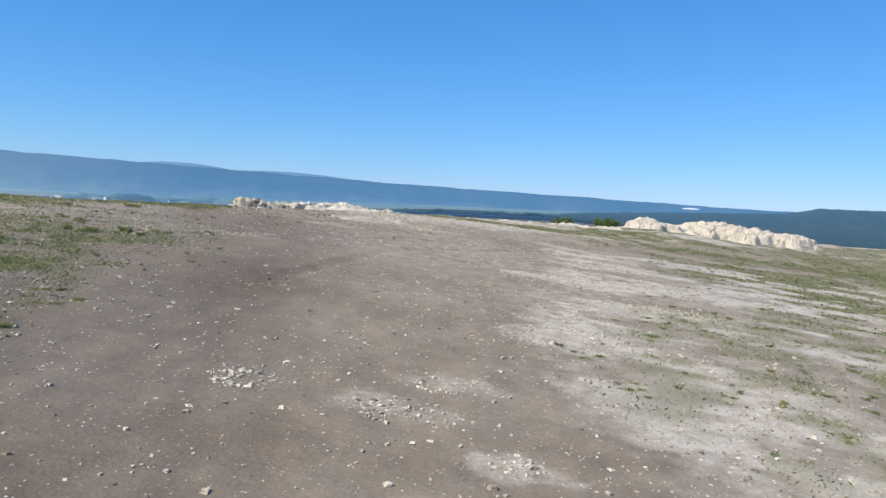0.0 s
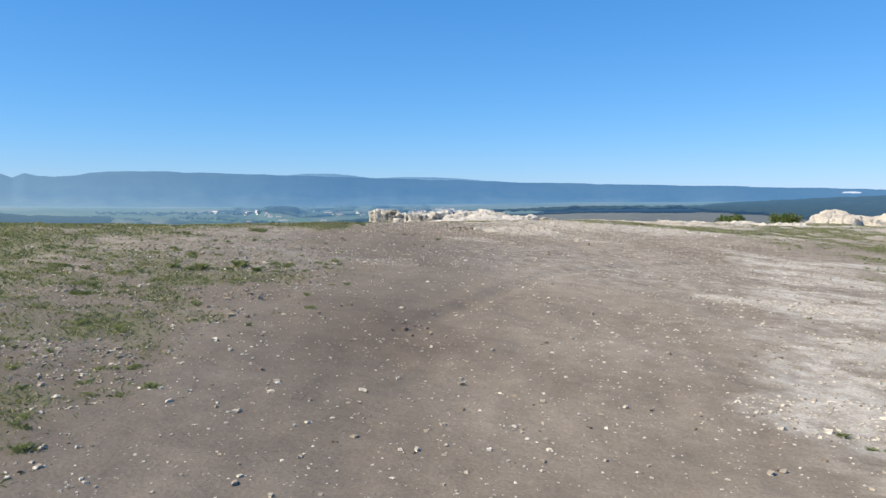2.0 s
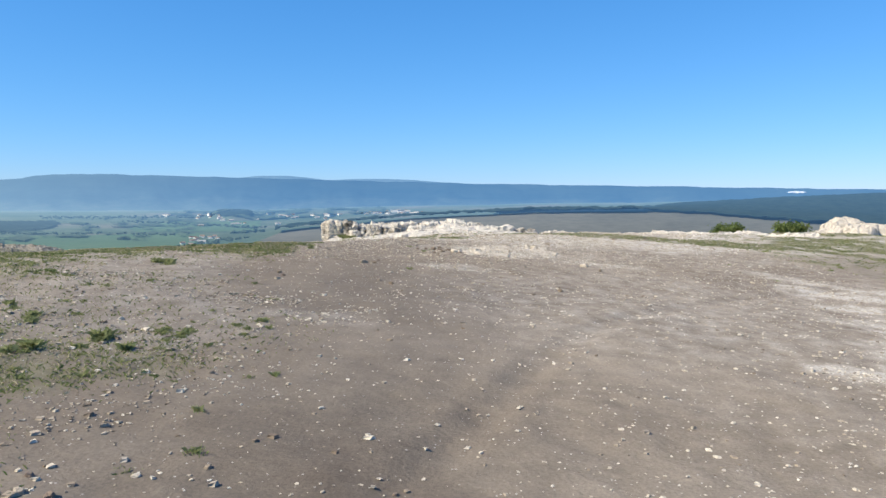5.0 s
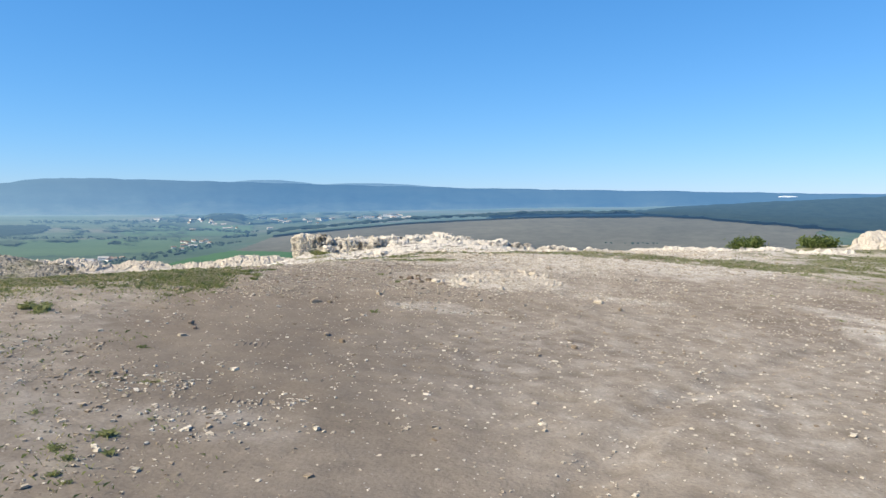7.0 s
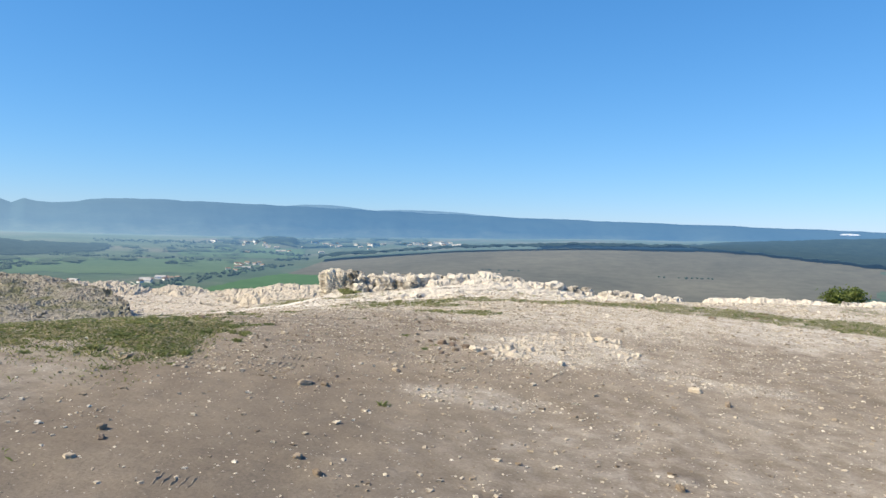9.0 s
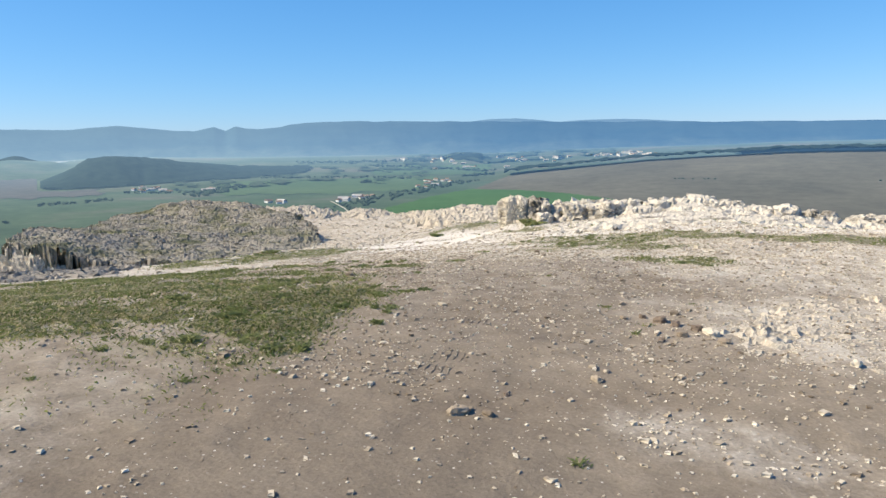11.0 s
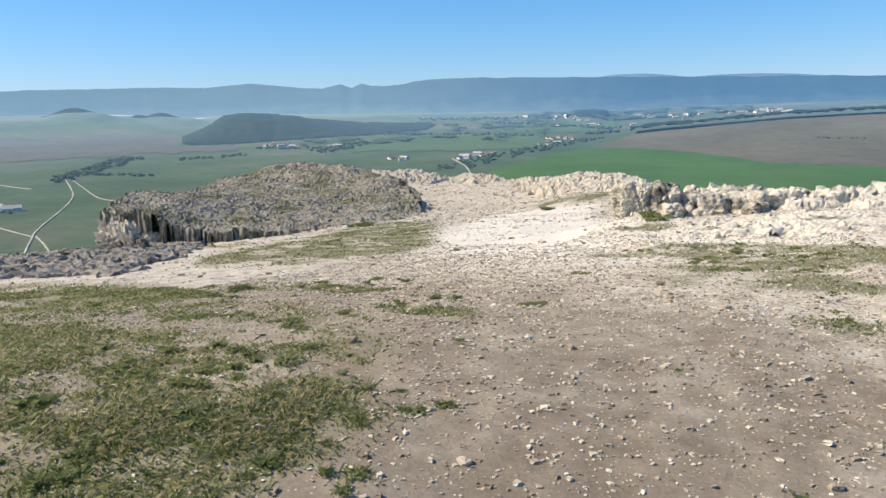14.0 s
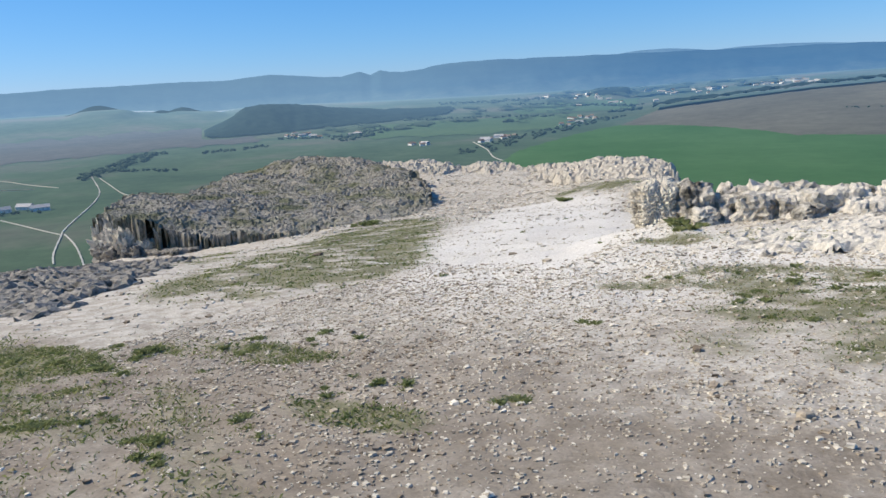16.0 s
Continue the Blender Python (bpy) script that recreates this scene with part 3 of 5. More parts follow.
def land(az, r):
    """Height of the valley's ground."""
    z = VALLEY + 3.0 * (fbm(az * 0.15, r * 0.003, 41) - 0.5)
    top = rise_to(plough_top(az), 1950.0)
    lift = np.maximum(top - VALLEY, 0) * step(23, 17, az)
    z = z + lift * (step(1150, 1980, r) - 0.5 * step(2050, 2500, r))
    ridge = np.interp(az, [-180, -34, -30, -26.5, -24.8, -23.6, -17, -10, -8, -2, 4], [0.55, 0.55, 0.52, 0.47, 0.05, -0.08, -0.42, -0.90, -1.16, -1.33, -1.6])
    lift2 = np.maximum(rise_to(ridge, 2500.0) - VALLEY - 0.5 * lift, 0) * step(4, 0, az)
    z = z + lift2 * step(2000, 2500, r) * (1 - 0.6 * step(2560, 3000, r))
    return z + hill_lift(az, r)[0] + far_rise(az, r)


def far_rise(az, r):
    knoll = blob(az, r, 22.4, 2950, 1.9, 260) * 20 + blob(az, r, 58.5, 3100, 2.4, 260) * 16 + blob(az, r, 52.5, 3100, 2.2, 260) * 13
    return knoll + 32 * step(50, 58, az) * step(2300, 3100, r) + 30 * step(2300, 3480, r)


def hill_lift(az, r):
    """The wooded hill: its height over the valley, and how high it is at most along that line of sight."""
    dark = np.interp(az, [30.0, 31.5, 35, 39.4, 43, 46, 47.8, 49, 50.5, 53.2, 54], [-2.5, -2.25, -2.1, -1.9, -1.45, -1.0, -0.96, -1.08, -1.95, -3.0, -3.4])
    front = np.interp(az, [30, 31, 36, 42, 48, 53, 54], [2480, 2450, 2250, 2080, 1960, 1860, 1850]) + 70 * (fbm(az * 0.7, az * 0 + 3.0, 57) - 0.5)
    lift3 = np.maximum(rise_to(dark, front + 360) - VALLEY, 0) * step(29.8, 31.5, az) * step(54, 53, az)
    return lift3 * step(front - 40, front + 350, r) * (1 - 0.8 * step(front + 430, front + 720, r)), front


def sheet(name, az, rs, z_of, mat, label, category, smooth=True):
    A, R = np.meshgrid(az, rs, indexing="ij")
    x, y = polar(A, R)
    ob = raw_object(name, np.stack([x.ravel(), y.ravel(), z_of(A, R).ravel()], 1), grid_faces(len(az), len(rs)), mat, smooth)
    return tagged(ob, label, category, kind="structure")


AZ = np.concatenate([np.arange(-180, -40, 4.0), np.arange(-40, 76, 0.25), np.arange(76, 181, 4.0)])
NEAR_R = np.concatenate([[40.0], np.geomspace(90, 1800, 60)])
FAR_R = np.arange(1790, 3700, 26.0)
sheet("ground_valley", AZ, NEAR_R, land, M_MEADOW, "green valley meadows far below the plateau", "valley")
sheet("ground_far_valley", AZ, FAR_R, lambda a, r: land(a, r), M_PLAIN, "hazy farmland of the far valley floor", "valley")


def drape(name, inside_of, az, rs, mat, lift, label, category, rough=0.0):
    """A piece of land cover laid over the valley where inside_of says so."""
    A, R = np.meshgrid(az, rs, indexing="ij")
    keep = inside_of(A, R)
    x, y = polar(A, R)
    z = land(A, R) + lift + rough * fbm(x * 0.05, y * 0.05, 51, 3)
    f = grid_faces(len(az), len(rs))
    f = f[keep.ravel()[f].all(1)]
    used, inv = np.unique(f, return_inverse=True)
    v = np.stack([x.ravel(), y.ravel(), z.ravel()], 1)[used]
    return tagged(raw_object(name, v, inv.reshape(f.shape), mat, True), label, category, kind="structure")


def wob(a, r, k=1.0, s=61):
    return k * (fbm(a * 0.8, r * 0.006, s) - 0.5)


F_AZ = np.arange(-40, 76, 0.2)
drape("field_wheat", lambda a, r: (r < np.interp(a, [-40, -12, -4, -0.4, 10, 21.7, 24], [640, 660, 930, 1200, 1250, 1560, 1600]) + 40 * wob(a, r)) & (a < np.interp(r, [300, 1090, 1560, 1600], [36, 29.4, 21.7, 20]) + 0.5 * wob(a, r)),
      F_AZ, np.arange(300, 1700, 18.0), M_GREEN, 0.8, "bright green field of young wheat in the valley", "field")
drape("field_ploughed", lambda a, r: (r > np.interp(a, [-40, -12, -4, -0.4, 10, 21.7, 24], [600, 620, 870, 1130, 1190, 1530, 1700]) + 40 * wob(a, r)) & (a < np.interp(r, [1290, 1600, 1980], [23, 21.3, 18.9])) & (a > -21 + 6 * wob(a, r)),
      F_AZ, np.arange(560, 2010, 9.0), M_PLOUGH, 0.9, "grey-brown ploughed hillside across the valley", "field")
drape("field_fallow", lambda a, r: (a > 47 + 0.004 * (r - 1500) + 3 * wob(a, r)) & (r > 1560 + 0.9 * (75 - a) * 6 + 160 * wob(a, r, 1.0, 63)) & (r < 2500 + 260 * wob(a, r, 1.0, 64)) & (hill_lift(a, r)[0] < 0.6), F_AZ, np.arange(1450, 2700, 14.0), M_FALLOW, 1.0, "purplish-brown fallow field on the far side of the valley", "field")
drape("field_pasture", lambda a, r: (a > 24.5 + 1.5 * wob(a, r)) & (a < 40 + 3 * wob(a, r)) & (r > 1500 + 150 * wob(a, r, 1.0, 65)) & (r < 2080 + 200 * wob(a, r, 1.0, 66)), F_AZ, np.arange(1400, 2250, 14.0), M_PASTURE, 1.0, "light green pasture in the valley", "field")
drape("field_pasture_far", lambda a, r: (a > 20.5 + wob(a, r)) & (a < 29 + 2 * wob(a, r)) & (r > 2150 + 150 * wob(a, r, 1.0, 67)) & (r < 2700 + 200 * wob(a, r, 1.0, 68)), F_AZ, np.arange(2050, 2900, 14.0), M_PASTURE, 1.0, "light green pasture before the far town", "field")
drape("field_stubble", lambda a, r: (a > 50 + 2 * wob(a, r)) & (a < 57 + 2 * wob(a, r)) & (r > 3340 + 120 * wob(a, r)) & (r < 3470), F_AZ, np.arange(3250, 3480, 8.0), M_STUBBLE, 1.0, "pale strip of stubble far across the valley", "field")
drape("forest_belt", lambda a, r: (r > 1905 + 30 * wob(a, r)) & (r < 2060) & (a < 19.6) & (a > -8), F_AZ, np.arange(1880, 2080, 8.0), M_FOREST, 7.0, "dark belt of pines along the top of the ploughed hill", "forest", 13.0)
drape("forest_ridge", lambda a, r: (r > np.interp(a, [-40, -25, -15, -6, 2, 4], [1500, 1640, 1800, 2000, 2080, 2100]) + 60 * wob(a, r)) & (a < 3 + wob(a, r)) & (r < 2650), F_AZ, np.arange(1500, 2700, 12.0), M_FOREST, 4.0,
      "dark blue-green wooded ridge beyond the ploughed hill", "forest", 9.0)
drape("forest_hill", lambda a, r: (hill_lift(a, r)[0] > 1.2 + 2 * wob(a, r, 1.0)) & (r < hill_lift(a, r)[1] + 450), F_AZ, np.arange(1780, 2960, 10.0), M_FOREST, -0.5,
      "dark wooded hill standing in the valley", "forest", 8.0)
drape("forest_knoll", lambda a, r: np.hypot((a - 22.4) / 1.5, (r - 2930) / 190) < 1 + wob(a, r, 0.4), F_AZ, np.arange(2700, 3200, 12.0), M_FOREST, 0.5, "small dark wooded knoll beside the town", "forest", 6.0)

SKY_AZ = [-180, -60, -30, -23.3, -16, -10.5, -4, 2, 8, 13, 16, 20, 25, 31, 34, 36, 37.6, 38.5, 39.2, 39.9, 40.7, 42.1, 45, 47.2, 50, 54, 60, 66, 80, 180]
SKY_EL = [0.5, 0.4, 0.38, 0.43, 0.54, 0.64, 0.74, 0.82, 0.95, 1.03, 1.10, 1.20, 1.28, 1.40, 1.36, 1.08, 0.92, 0.95, 1.12, 0.82, 1.10, 0.78, 1.05, 1.26, 1.02, 1.08, 1.04, 0.9, 0.8, 0.5]


def mountain(a, r):
    top = np.interp(a, SKY_AZ, SKY_EL) + 0.13 * (fbm(a * 0.8, r * 0 + 2.0, 71, 5) - 0.5)
    foot = -1.45
    t = np.clip((r - 3500) / 1000.0, 0, 1)
    fold = 34 * (fbm(a * 0.5, r * 0.0022, 73, 4) - 0.5) * 4 * t * (1 - t)
    return np.where(r > 4505, -125.0, rise_to(foot, 3500.0) * (1 - t ** 1.35) + rise_to(top, 4500.0) * t ** 1.35 + fold)


def far_crest(a, r):
    el = np.interp(a, [-180, 2, 6, 9, 11, 13.5, 15.5, 17, 18.5, 20.5, 22, 24, 180], [-2, -2, 0.88, 1.12, 1.20, 1.19, 1.08, 1.27, 1.40, 1.38, 1.22, -2, -2])
    return np.where(r > 4850, -80.0, rise_to(el, 4800.0) * np.clip((r - 4550) / 250.0, 0, 1) - 60 * (1 - np.clip((r - 4550) / 250.0, 0, 1)))


M_AZ = np.concatenate([np.arange(-180, -42, 3.0), np.arange(-42, 76, 0.15), np.arange(76, 181, 3.0)])
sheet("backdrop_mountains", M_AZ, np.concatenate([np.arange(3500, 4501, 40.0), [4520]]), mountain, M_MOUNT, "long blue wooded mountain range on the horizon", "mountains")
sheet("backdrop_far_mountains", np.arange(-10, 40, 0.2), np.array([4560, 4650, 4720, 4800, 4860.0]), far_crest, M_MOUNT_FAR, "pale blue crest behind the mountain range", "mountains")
M_SCAR = far_material("hazy_chalk", [(0.3, (0.42, 0.43, 0.42)), (0.7, (0.55, 0.55, 0.53))], 0.02, 0.8)
drape("backdrop_quarry", lambda a, r: np.hypot((a + 18.3) / 0.7, (r - 4350) / 32) < 1 + wob(a, r, 0.6), np.arange(-20, -16, 0.05), np.arange(4200, 4480, 10.0), M_SCAR, 0.0, "white chalk quarry scar on the far slope", "quarry")
q = bpy.data.objects["backdrop_quarry"].data
for v in q.vertices:
    az, r = math.degrees(math.atan2(-v.co.x, v.co.y)), math.hypot(v.co.x, v.co.y)
    v.co.z = float(mountain(np.array([az]), np.array([r]))[0]) + 4


# ---- rocks ----
def cells(x, y, seed=0):
    """Cellular noise: the distances to the two nearest feature points and the nearest one's random number."""
    ix, iy = np.floor(x).astype(np.int64), np.floor(y).astype(np.int64)
    f1, f2, who = np.full(x.shape, 9.0), np.full(x.shape, 9.0), np.zeros(x.shape)
    for i in (-1, 0, 1):
        for j in (-1, 0, 1):
            cx, cy = ix + i, iy + j
            d = np.hypot(cx + lattice(cx, cy, seed) - x, cy + lattice(cx, cy, seed + 1) - y)
            near = d < f1
            f2 = np.where(near, f1, np.minimum(f2, d))
            who = np.where(near, lattice(cx, cy, seed + 2), who)
            f1 = np.where(near, d, f1)
    return f1, f2, who


def within(x, y, ring):
    best, odd = np.full(x.shape, 1e9), np.zeros(x.shape, bool)
    for (ax, ay), (bx, by) in zip(ring, ring[1:] + ring[:1]):
        dx, dy = bx - ax, by - ay
        t = np.clip(((x - ax) * dx + (y - ay) * dy) / (dx * dx + dy * dy), 0, 1)
        best = np.minimum(best, np.hypot(x - ax - t * dx, y - ay - t * dy))
        cross = (ay > y) != (by > y)
        odd ^= cross & (x < (bx - ax) * (y - ay) / (by - ay + 1e-12) + ax)
    return np.where(odd, best, -best)


def bedrock(name, ring, tall, res, cell, jag, wall, mat, label, seed, ragged=0.5, foot=0.25, crack=0.5, fine=0.5):
    """A mass of broken bedrock over the outline ring: blocks of uneven height, cracks between them, a steep ragged edge. tall(x, y): its height over the ground."""
    xs = np.arange(min(p[0] for p in ring) - 0.8, max(p[0] for p in ring) + 0.8, res)
    ys = np.arange(min(p[1] for p in ring) - 0.8, max(p[1] for p in ring) + 0.8, res)
    X, Y = np.meshgrid(xs, ys, indexing="ij")
    wx, wy = ragged * (fbm(X / cell * 0.8, Y / cell * 0.8, seed) - 0.5), ragged * (fbm(X / cell * 0.8 + 40, Y / cell * 0.8, seed + 3) - 0.5)
    d = within(X + wx, Y + wy, ring)
    f1, f2, who = cells((X + wx) / cell, (Y + wy) / cell * 1.25, seed + 5)
    g1, g2, whom = cells(X / cell * 2.9 + 3, Y / cell * 2.9, seed + 9)
    base = slope(X, Y) - foot
    h = tall(X, Y) + foot
    crags = jag * (who - 0.5) - crack * jag * step(0.16, 0.0, f2 - f1) + fine * jag * (whom - 0.5) - 0.5 * crack * jag * step(0.14, 0.0, g2 - g1)
    crags = crags + 1.1 * jag * (fbm(X / cell * 2.2, Y / cell * 2.2, seed + 13, 4) - 0.5) + 0.9 * jag * (fbm(X / cell * 0.45, Y / cell * 0.45, seed + 17, 3) - 0.5)
    crags = crags * (0.45 + 1.1 * fbm(X / cell * 0.22, Y / cell * 0.22, seed + 31, 2))
    Z = base + (h + crags) * step(-wall, wall * 0.6, d)
    crumble = max(0.35 * jag, 0.45 * wall) if wall > 0.2 else 0.35 * jag
    shift = crumble * (fbm(Z * 7 / cell * 0.5, (X + Y) * 4 / cell * 0.5, seed + 21, 3) - 0.5) * step(wall * 2.5, 0, np.abs(d))
    keep = (d > -wall * 1.25).ravel()
    f = grid_faces(len(xs), len(ys))
    f = f[keep[f].all(1)]
    used, inv = np.unique(f, return_inverse=True)
    v = np.stack([(X + shift).ravel(), (Y + shift).ravel(), Z.ravel()], 1)[used]
    return tagged(raw_object(name, v, inv.reshape(f.shape), mat, False), label, "rock")


def rock_mesh(name, sx, sy, sz, seed, detail=3, chips=0.3):
    """A loose stone with its base near z 0: a rounded block with chipped, faceted sides."""
    bm = bmesh.new()
    bmesh.ops.create_icosphere(bm, subdivisions=detail, radius=1.0)
    off = Vector((seed * 7.31, seed * 3.17, seed * 5.71))
    for v in bm.verts:
        d = v.co.normalized()
        k = 1.0 / (d.x ** 4 + d.y ** 4 + d.z ** 4) ** 0.25
        n = noise.fractal(d * 1.2 + off, 0.9, 2.1, 4)
        dist = noise.voronoi(d * 1.7 + off)[0]
        v.co = d * k * (1 + 0.22 * n + chips * (dist[0] - 0.45))
        v.co = Vector((v.co.x * sx / 2, v.co.y * sy / 2, (v.co.z + 0.6) * sz / 1.7))
    me = bpy.data.meshes.new(name)
    bm.to_mesh(me)
    bm.free()
    return me


def place_rock(name, x, y, size, seed, mat, label, turn=0.0, sink=0.15, detail=3, group="", category="rock"):
    me = rock_mesh(name, *size, seed, detail)
    me.materials.append(mat)
    ob = new(name, me)
    ob.matrix_world = pose(x, y, ground_z(x, y) - sink * size[2], 0, 0, turn)
    return tagged(ob, label, category, group)


def crag(name, x, y, size, seed, label, turn=0.0, sink=0.2, detail=5, z=None, pits=0.30, coarse=1.0, mat=M_ROCK):
    """A rugged block of weathered limestone, pitted and cracked all round."""
    bm = bmesh.new()
    bmesh.ops.create_icosphere(bm, subdivisions=detail, radius=1.0)
    off = Vector((seed * 5.13, seed * 2.71, seed * 3.37))
    span = max(size)
    for v in bm.verts:
        d = v.co.normalized()
        k = 1.0 / (abs(d.x) ** 5 + abs(d.y) ** 5 + abs(d.z) ** 5) ** 0.2
        p = Vector((d.x * k * size[0] / 2, d.y * k * size[1] / 2, d.z * k * size[2] / 2))
        warp = p + 0.12 * noise.noise_vector(p * 3 + off)
        near = noise.voronoi(Vector((warp.x * 5.2, warp.y * 5.2, warp.z * 3.0)) / coarse + off)[0]
        small = noise.voronoi(p * 15 + off)[0]
        n = noise.fractal(p * (3.6 / coarse) + off, 0.5, 2.2, 7)
        gap, nick = max(0.0, 1 - (near[1] - near[0]) * 3.4), max(0.0, 1 - (small[1] - small[0]) * 3.0)
        q = 1 + (0.24 if coarse < 1.5 else 0.19) * n - pits * 0.6 * gap ** 2.4 - 0.07 * nick ** 2
        v.co = Vector((p.x * q, p.y * q, p.z * q + size[2] * 0.42))
    me = bpy.data.meshes.new(name)
    bm.to_mesh(me)
    bm.free()
    me.materials.append(mat)
    ob = new(name, me)
    ob.matrix_world = pose(x, y, (ground_z(x, y) if z is None else z) - sink * size[2], 0, 0, turn)
    return tagged(ob, label, "rock", "boulders at the foot of the slab" if name == "karst_boulder" else "rocks along the cliff edge")


crag("limestone_block", -7.2, 27.35, (0.64, 0.8, 0.70), 3, "upright tan limestone block with a pitted weathered face", 8, 0.12, 6, None, 0.12, 1.7, M_CLIFF)
bedrock("limestone_ridge", [(-7.0, 27.4), (-6.2, 27.1), (-5.2, 27.1), (-4.0, 27.2), (-2.4, 27.3), (-0.8, 27.6), (0.9, 28.1), (1.0, 28.9), (-1.5, 29.0), (-4.5, 28.9), (-6.9, 28.4)],
        lambda x, y: np.interp(x, [-7, -5.5, -4.8, -4, -3, -2, -0.5, 1], [0.36, 0.30, 0.24, 0.24, 0.22, 0.24, 0.28, 0.28]) * (0.05 + 0.95 * np.clip((y - 27.0 - 0.07 * (x + 6)) / 1.1, 0, 1)), 0.03, 0.34, 0.12, 0.16, M_ROCK,
        "broken crest of pale limestone along the cliff edge", 203, 0.7, 0.25, 0.35, 0.8)
rng = random.Random(31)
x = -6.7
while x < 1.0:
    top = float(np.interp(x, [-7, -6, -5.2, -4.6, -4, -3, -2, -0.5, 1], [0.56, 0.60, 0.54, 0.42, 0.44, 0.40, 0.40, 0.42, 0.38]))
    for row in range(2 if x < -4.4 else 1):
        w = rng.uniform(0.32, 0.62)
        y = 27.95 + 0.07 * (x + 7) - 0.42 * row + rng.uniform(-0.1, 0.1)
        crag("limestone_boulder", x + rng.uniform(-0.08, 0.08), y, (w * 1.25, w * rng.uniform(0.8, 1.1), top * rng.uniform(0.75, 1.1) * (1 - 0.3 * row) + 0.12), rng.randint(1, 900),
             "rugged pale limestone boulder with dark hollows" if row == 0 else "small pitted limestone boulder below the ridge", rng.uniform(0, 360), 0.24 if x < -4.6 else 0.26, 4, float(slope(np.array([x]), np.array([y]))[0]), 0.34, 1.0, M_HOLLOW if x < -4.7 else M_ROCK)
    x += rng.uniform(0.3, 0.46)
for x, y, w, h in ((-6.72, 27.35, 0.5, 0.62), (-6.35, 27.5, 0.45, 0.5), (-5.95, 27.35, 0.42, 0.44), (-5.55, 27.45, 0.36, 0.36), (-6.5, 27.05, 0.3, 0.26), (-5.3, 27.15, 0.3, 0.22)):
    crag("limestone_boulder", x, y, (w * 1.2, w, h), int(-x * 100), "small pitted dark-hollowed limestone boulder below the ridge", (x * 90) % 360, 0.1, 4, None, 0.4, 1.0, M_HOLLOW)
bedrock("limestone_ledge", [(1.2, 27.4), (2.6, 26.8), (4.4, 26.3), (6.4, 26.4), (6.6, 27.2), (4.5, 27.5), (2.6, 28.0), (1.4, 28.3)], lambda x, y: 0.17 * np.clip((y - 26.2) / 0.9, 0.15, 1) * step(4.0, 1.6, x) + 0.03, 0.045, 0.35, 0.08, 0.16, M_ROCK,
        "low flat ledge of pale limestone at the cliff edge", 207, 0.6)
bedrock("limestone_pavement", [(-6.2, 25.6), (-4.4, 25.5), (-2.0, 25.9), (-0.6, 26.9), (-1.0, 27.6), (-3.0, 27.4), (-5.2, 27.3), (-6.6, 27.0)], lambda x, y: 0.01 + 0.06 * (fbm(x * 0.9, y * 0.9, 96) - 0.5), 0.035, 0.16, 0.03, 0.14, M_ROCK,
        "stony pavement of broken pale limestone below the ridge", 209, 0.8, 0.1)
bedrock("limestone_outcrop", [(6.4, 27.6), (7.6, 27.1), (9.4, 27.2), (11.2, 27.3), (12.8, 27.6), (14.2, 28.2), (14.6, 29.2), (13.0, 29.9), (10.0, 29.6), (7.6, 29.0)],
        lambda x, y: np.interp(x, [6.4, 7.4, 8.2, 9.0, 10.0, 10.8, 11.8, 12.8, 13.8, 14.6], [0.06, 0.30, 0.32, 0.24, 0.40, 0.52, 0.46, 0.38, 0.34, 0.24]) * (0.30 + 0.70 * np.clip((y - 27.0) / 1.3, 0, 1)), 0.05, 0.75, 0.13, 0.28, M_RUBBLE,
        "long low outcrop of pale weathered limestone standing in the grass", 217, 0.9, 0.25, 0.5, 0.5)
bedrock("limestone_rubble", [(-2.6, 18.0), (-2.0, 17.6), (-1.3, 17.95), (-0.95, 18.8), (-1.15, 19.75), (-2.0, 19.6), (-2.3, 18.9)], lambda x, y: -0.002 + 0 * x, 0.022, 0.14, 0.045, 0.08, M_RUBBLE,
        "patch of flat broken limestone bedded in the trodden earth", 213, 0.7, 0.06)

# the tilted karst slab, the grey ledge beside it and the rim of the lower terrace
SLAB = [(-31.0, 33.0), (-28.5, 33.8), (-26.3, 34.6), (-23.6, 36.0), (-21.8, 39.5), (-21.6, 42.0), (-24.0, 45.0), (-28.0, 49.0), (-33.0, 50.8), (-37.5, 50.6), (-39.5, 47.0), (-36.5, 40.0), (-33.5, 35.0)]
bedrock("karst_slab", SLAB, lambda x, y: (-2.66 + 0.046 * (y - 34) - 0.02 * (x + 28) * step(-30, -22, x) + 0.5 * blob(x, y, -34.5, 49.0, 4.5, 2.2) + 0.5 * (fbm(x * 0.35, y * 0.35, 87) - 0.5) + 0.34 * (fbm(x * 1.1, y * 1.1, 88) - 0.5) + 0.95 * step(-26.5, -30.5, x) * step(42, 36, y) + 0.26 * step(2.4, 0.6, y - 33.0 - 0.71 * (x + 31)) * step(-30.5, -28.5, x) - slope(x, y)) * step(-20.9, -24.0, x), 0.06, 0.16, 0.075, 0.11, M_SLAB,
        "broad grey karst limestone slab with a jagged broken surface", 221, 1.1, 1.6)
for x, y, w, d, h, seed in ((-30.9, 33.6, 1.3, 1.4, 2.75, 11), (-30.0, 33.3, 1.2, 1.1, 2.5, 12), (-31.6, 34.9, 1.1, 1.5, 2.5, 14), (-29.2, 33.6, 0.9, 0.8, 1.9, 15)):
    crag("karst_cliff", x, y, (w * 1.2, d, h), seed, "tan limestone cliff face at the corner of the slab", 15, 0.0, 5, -4.35, 0.3, 1.3, M_CLIFF)
rng = random.Random(77)
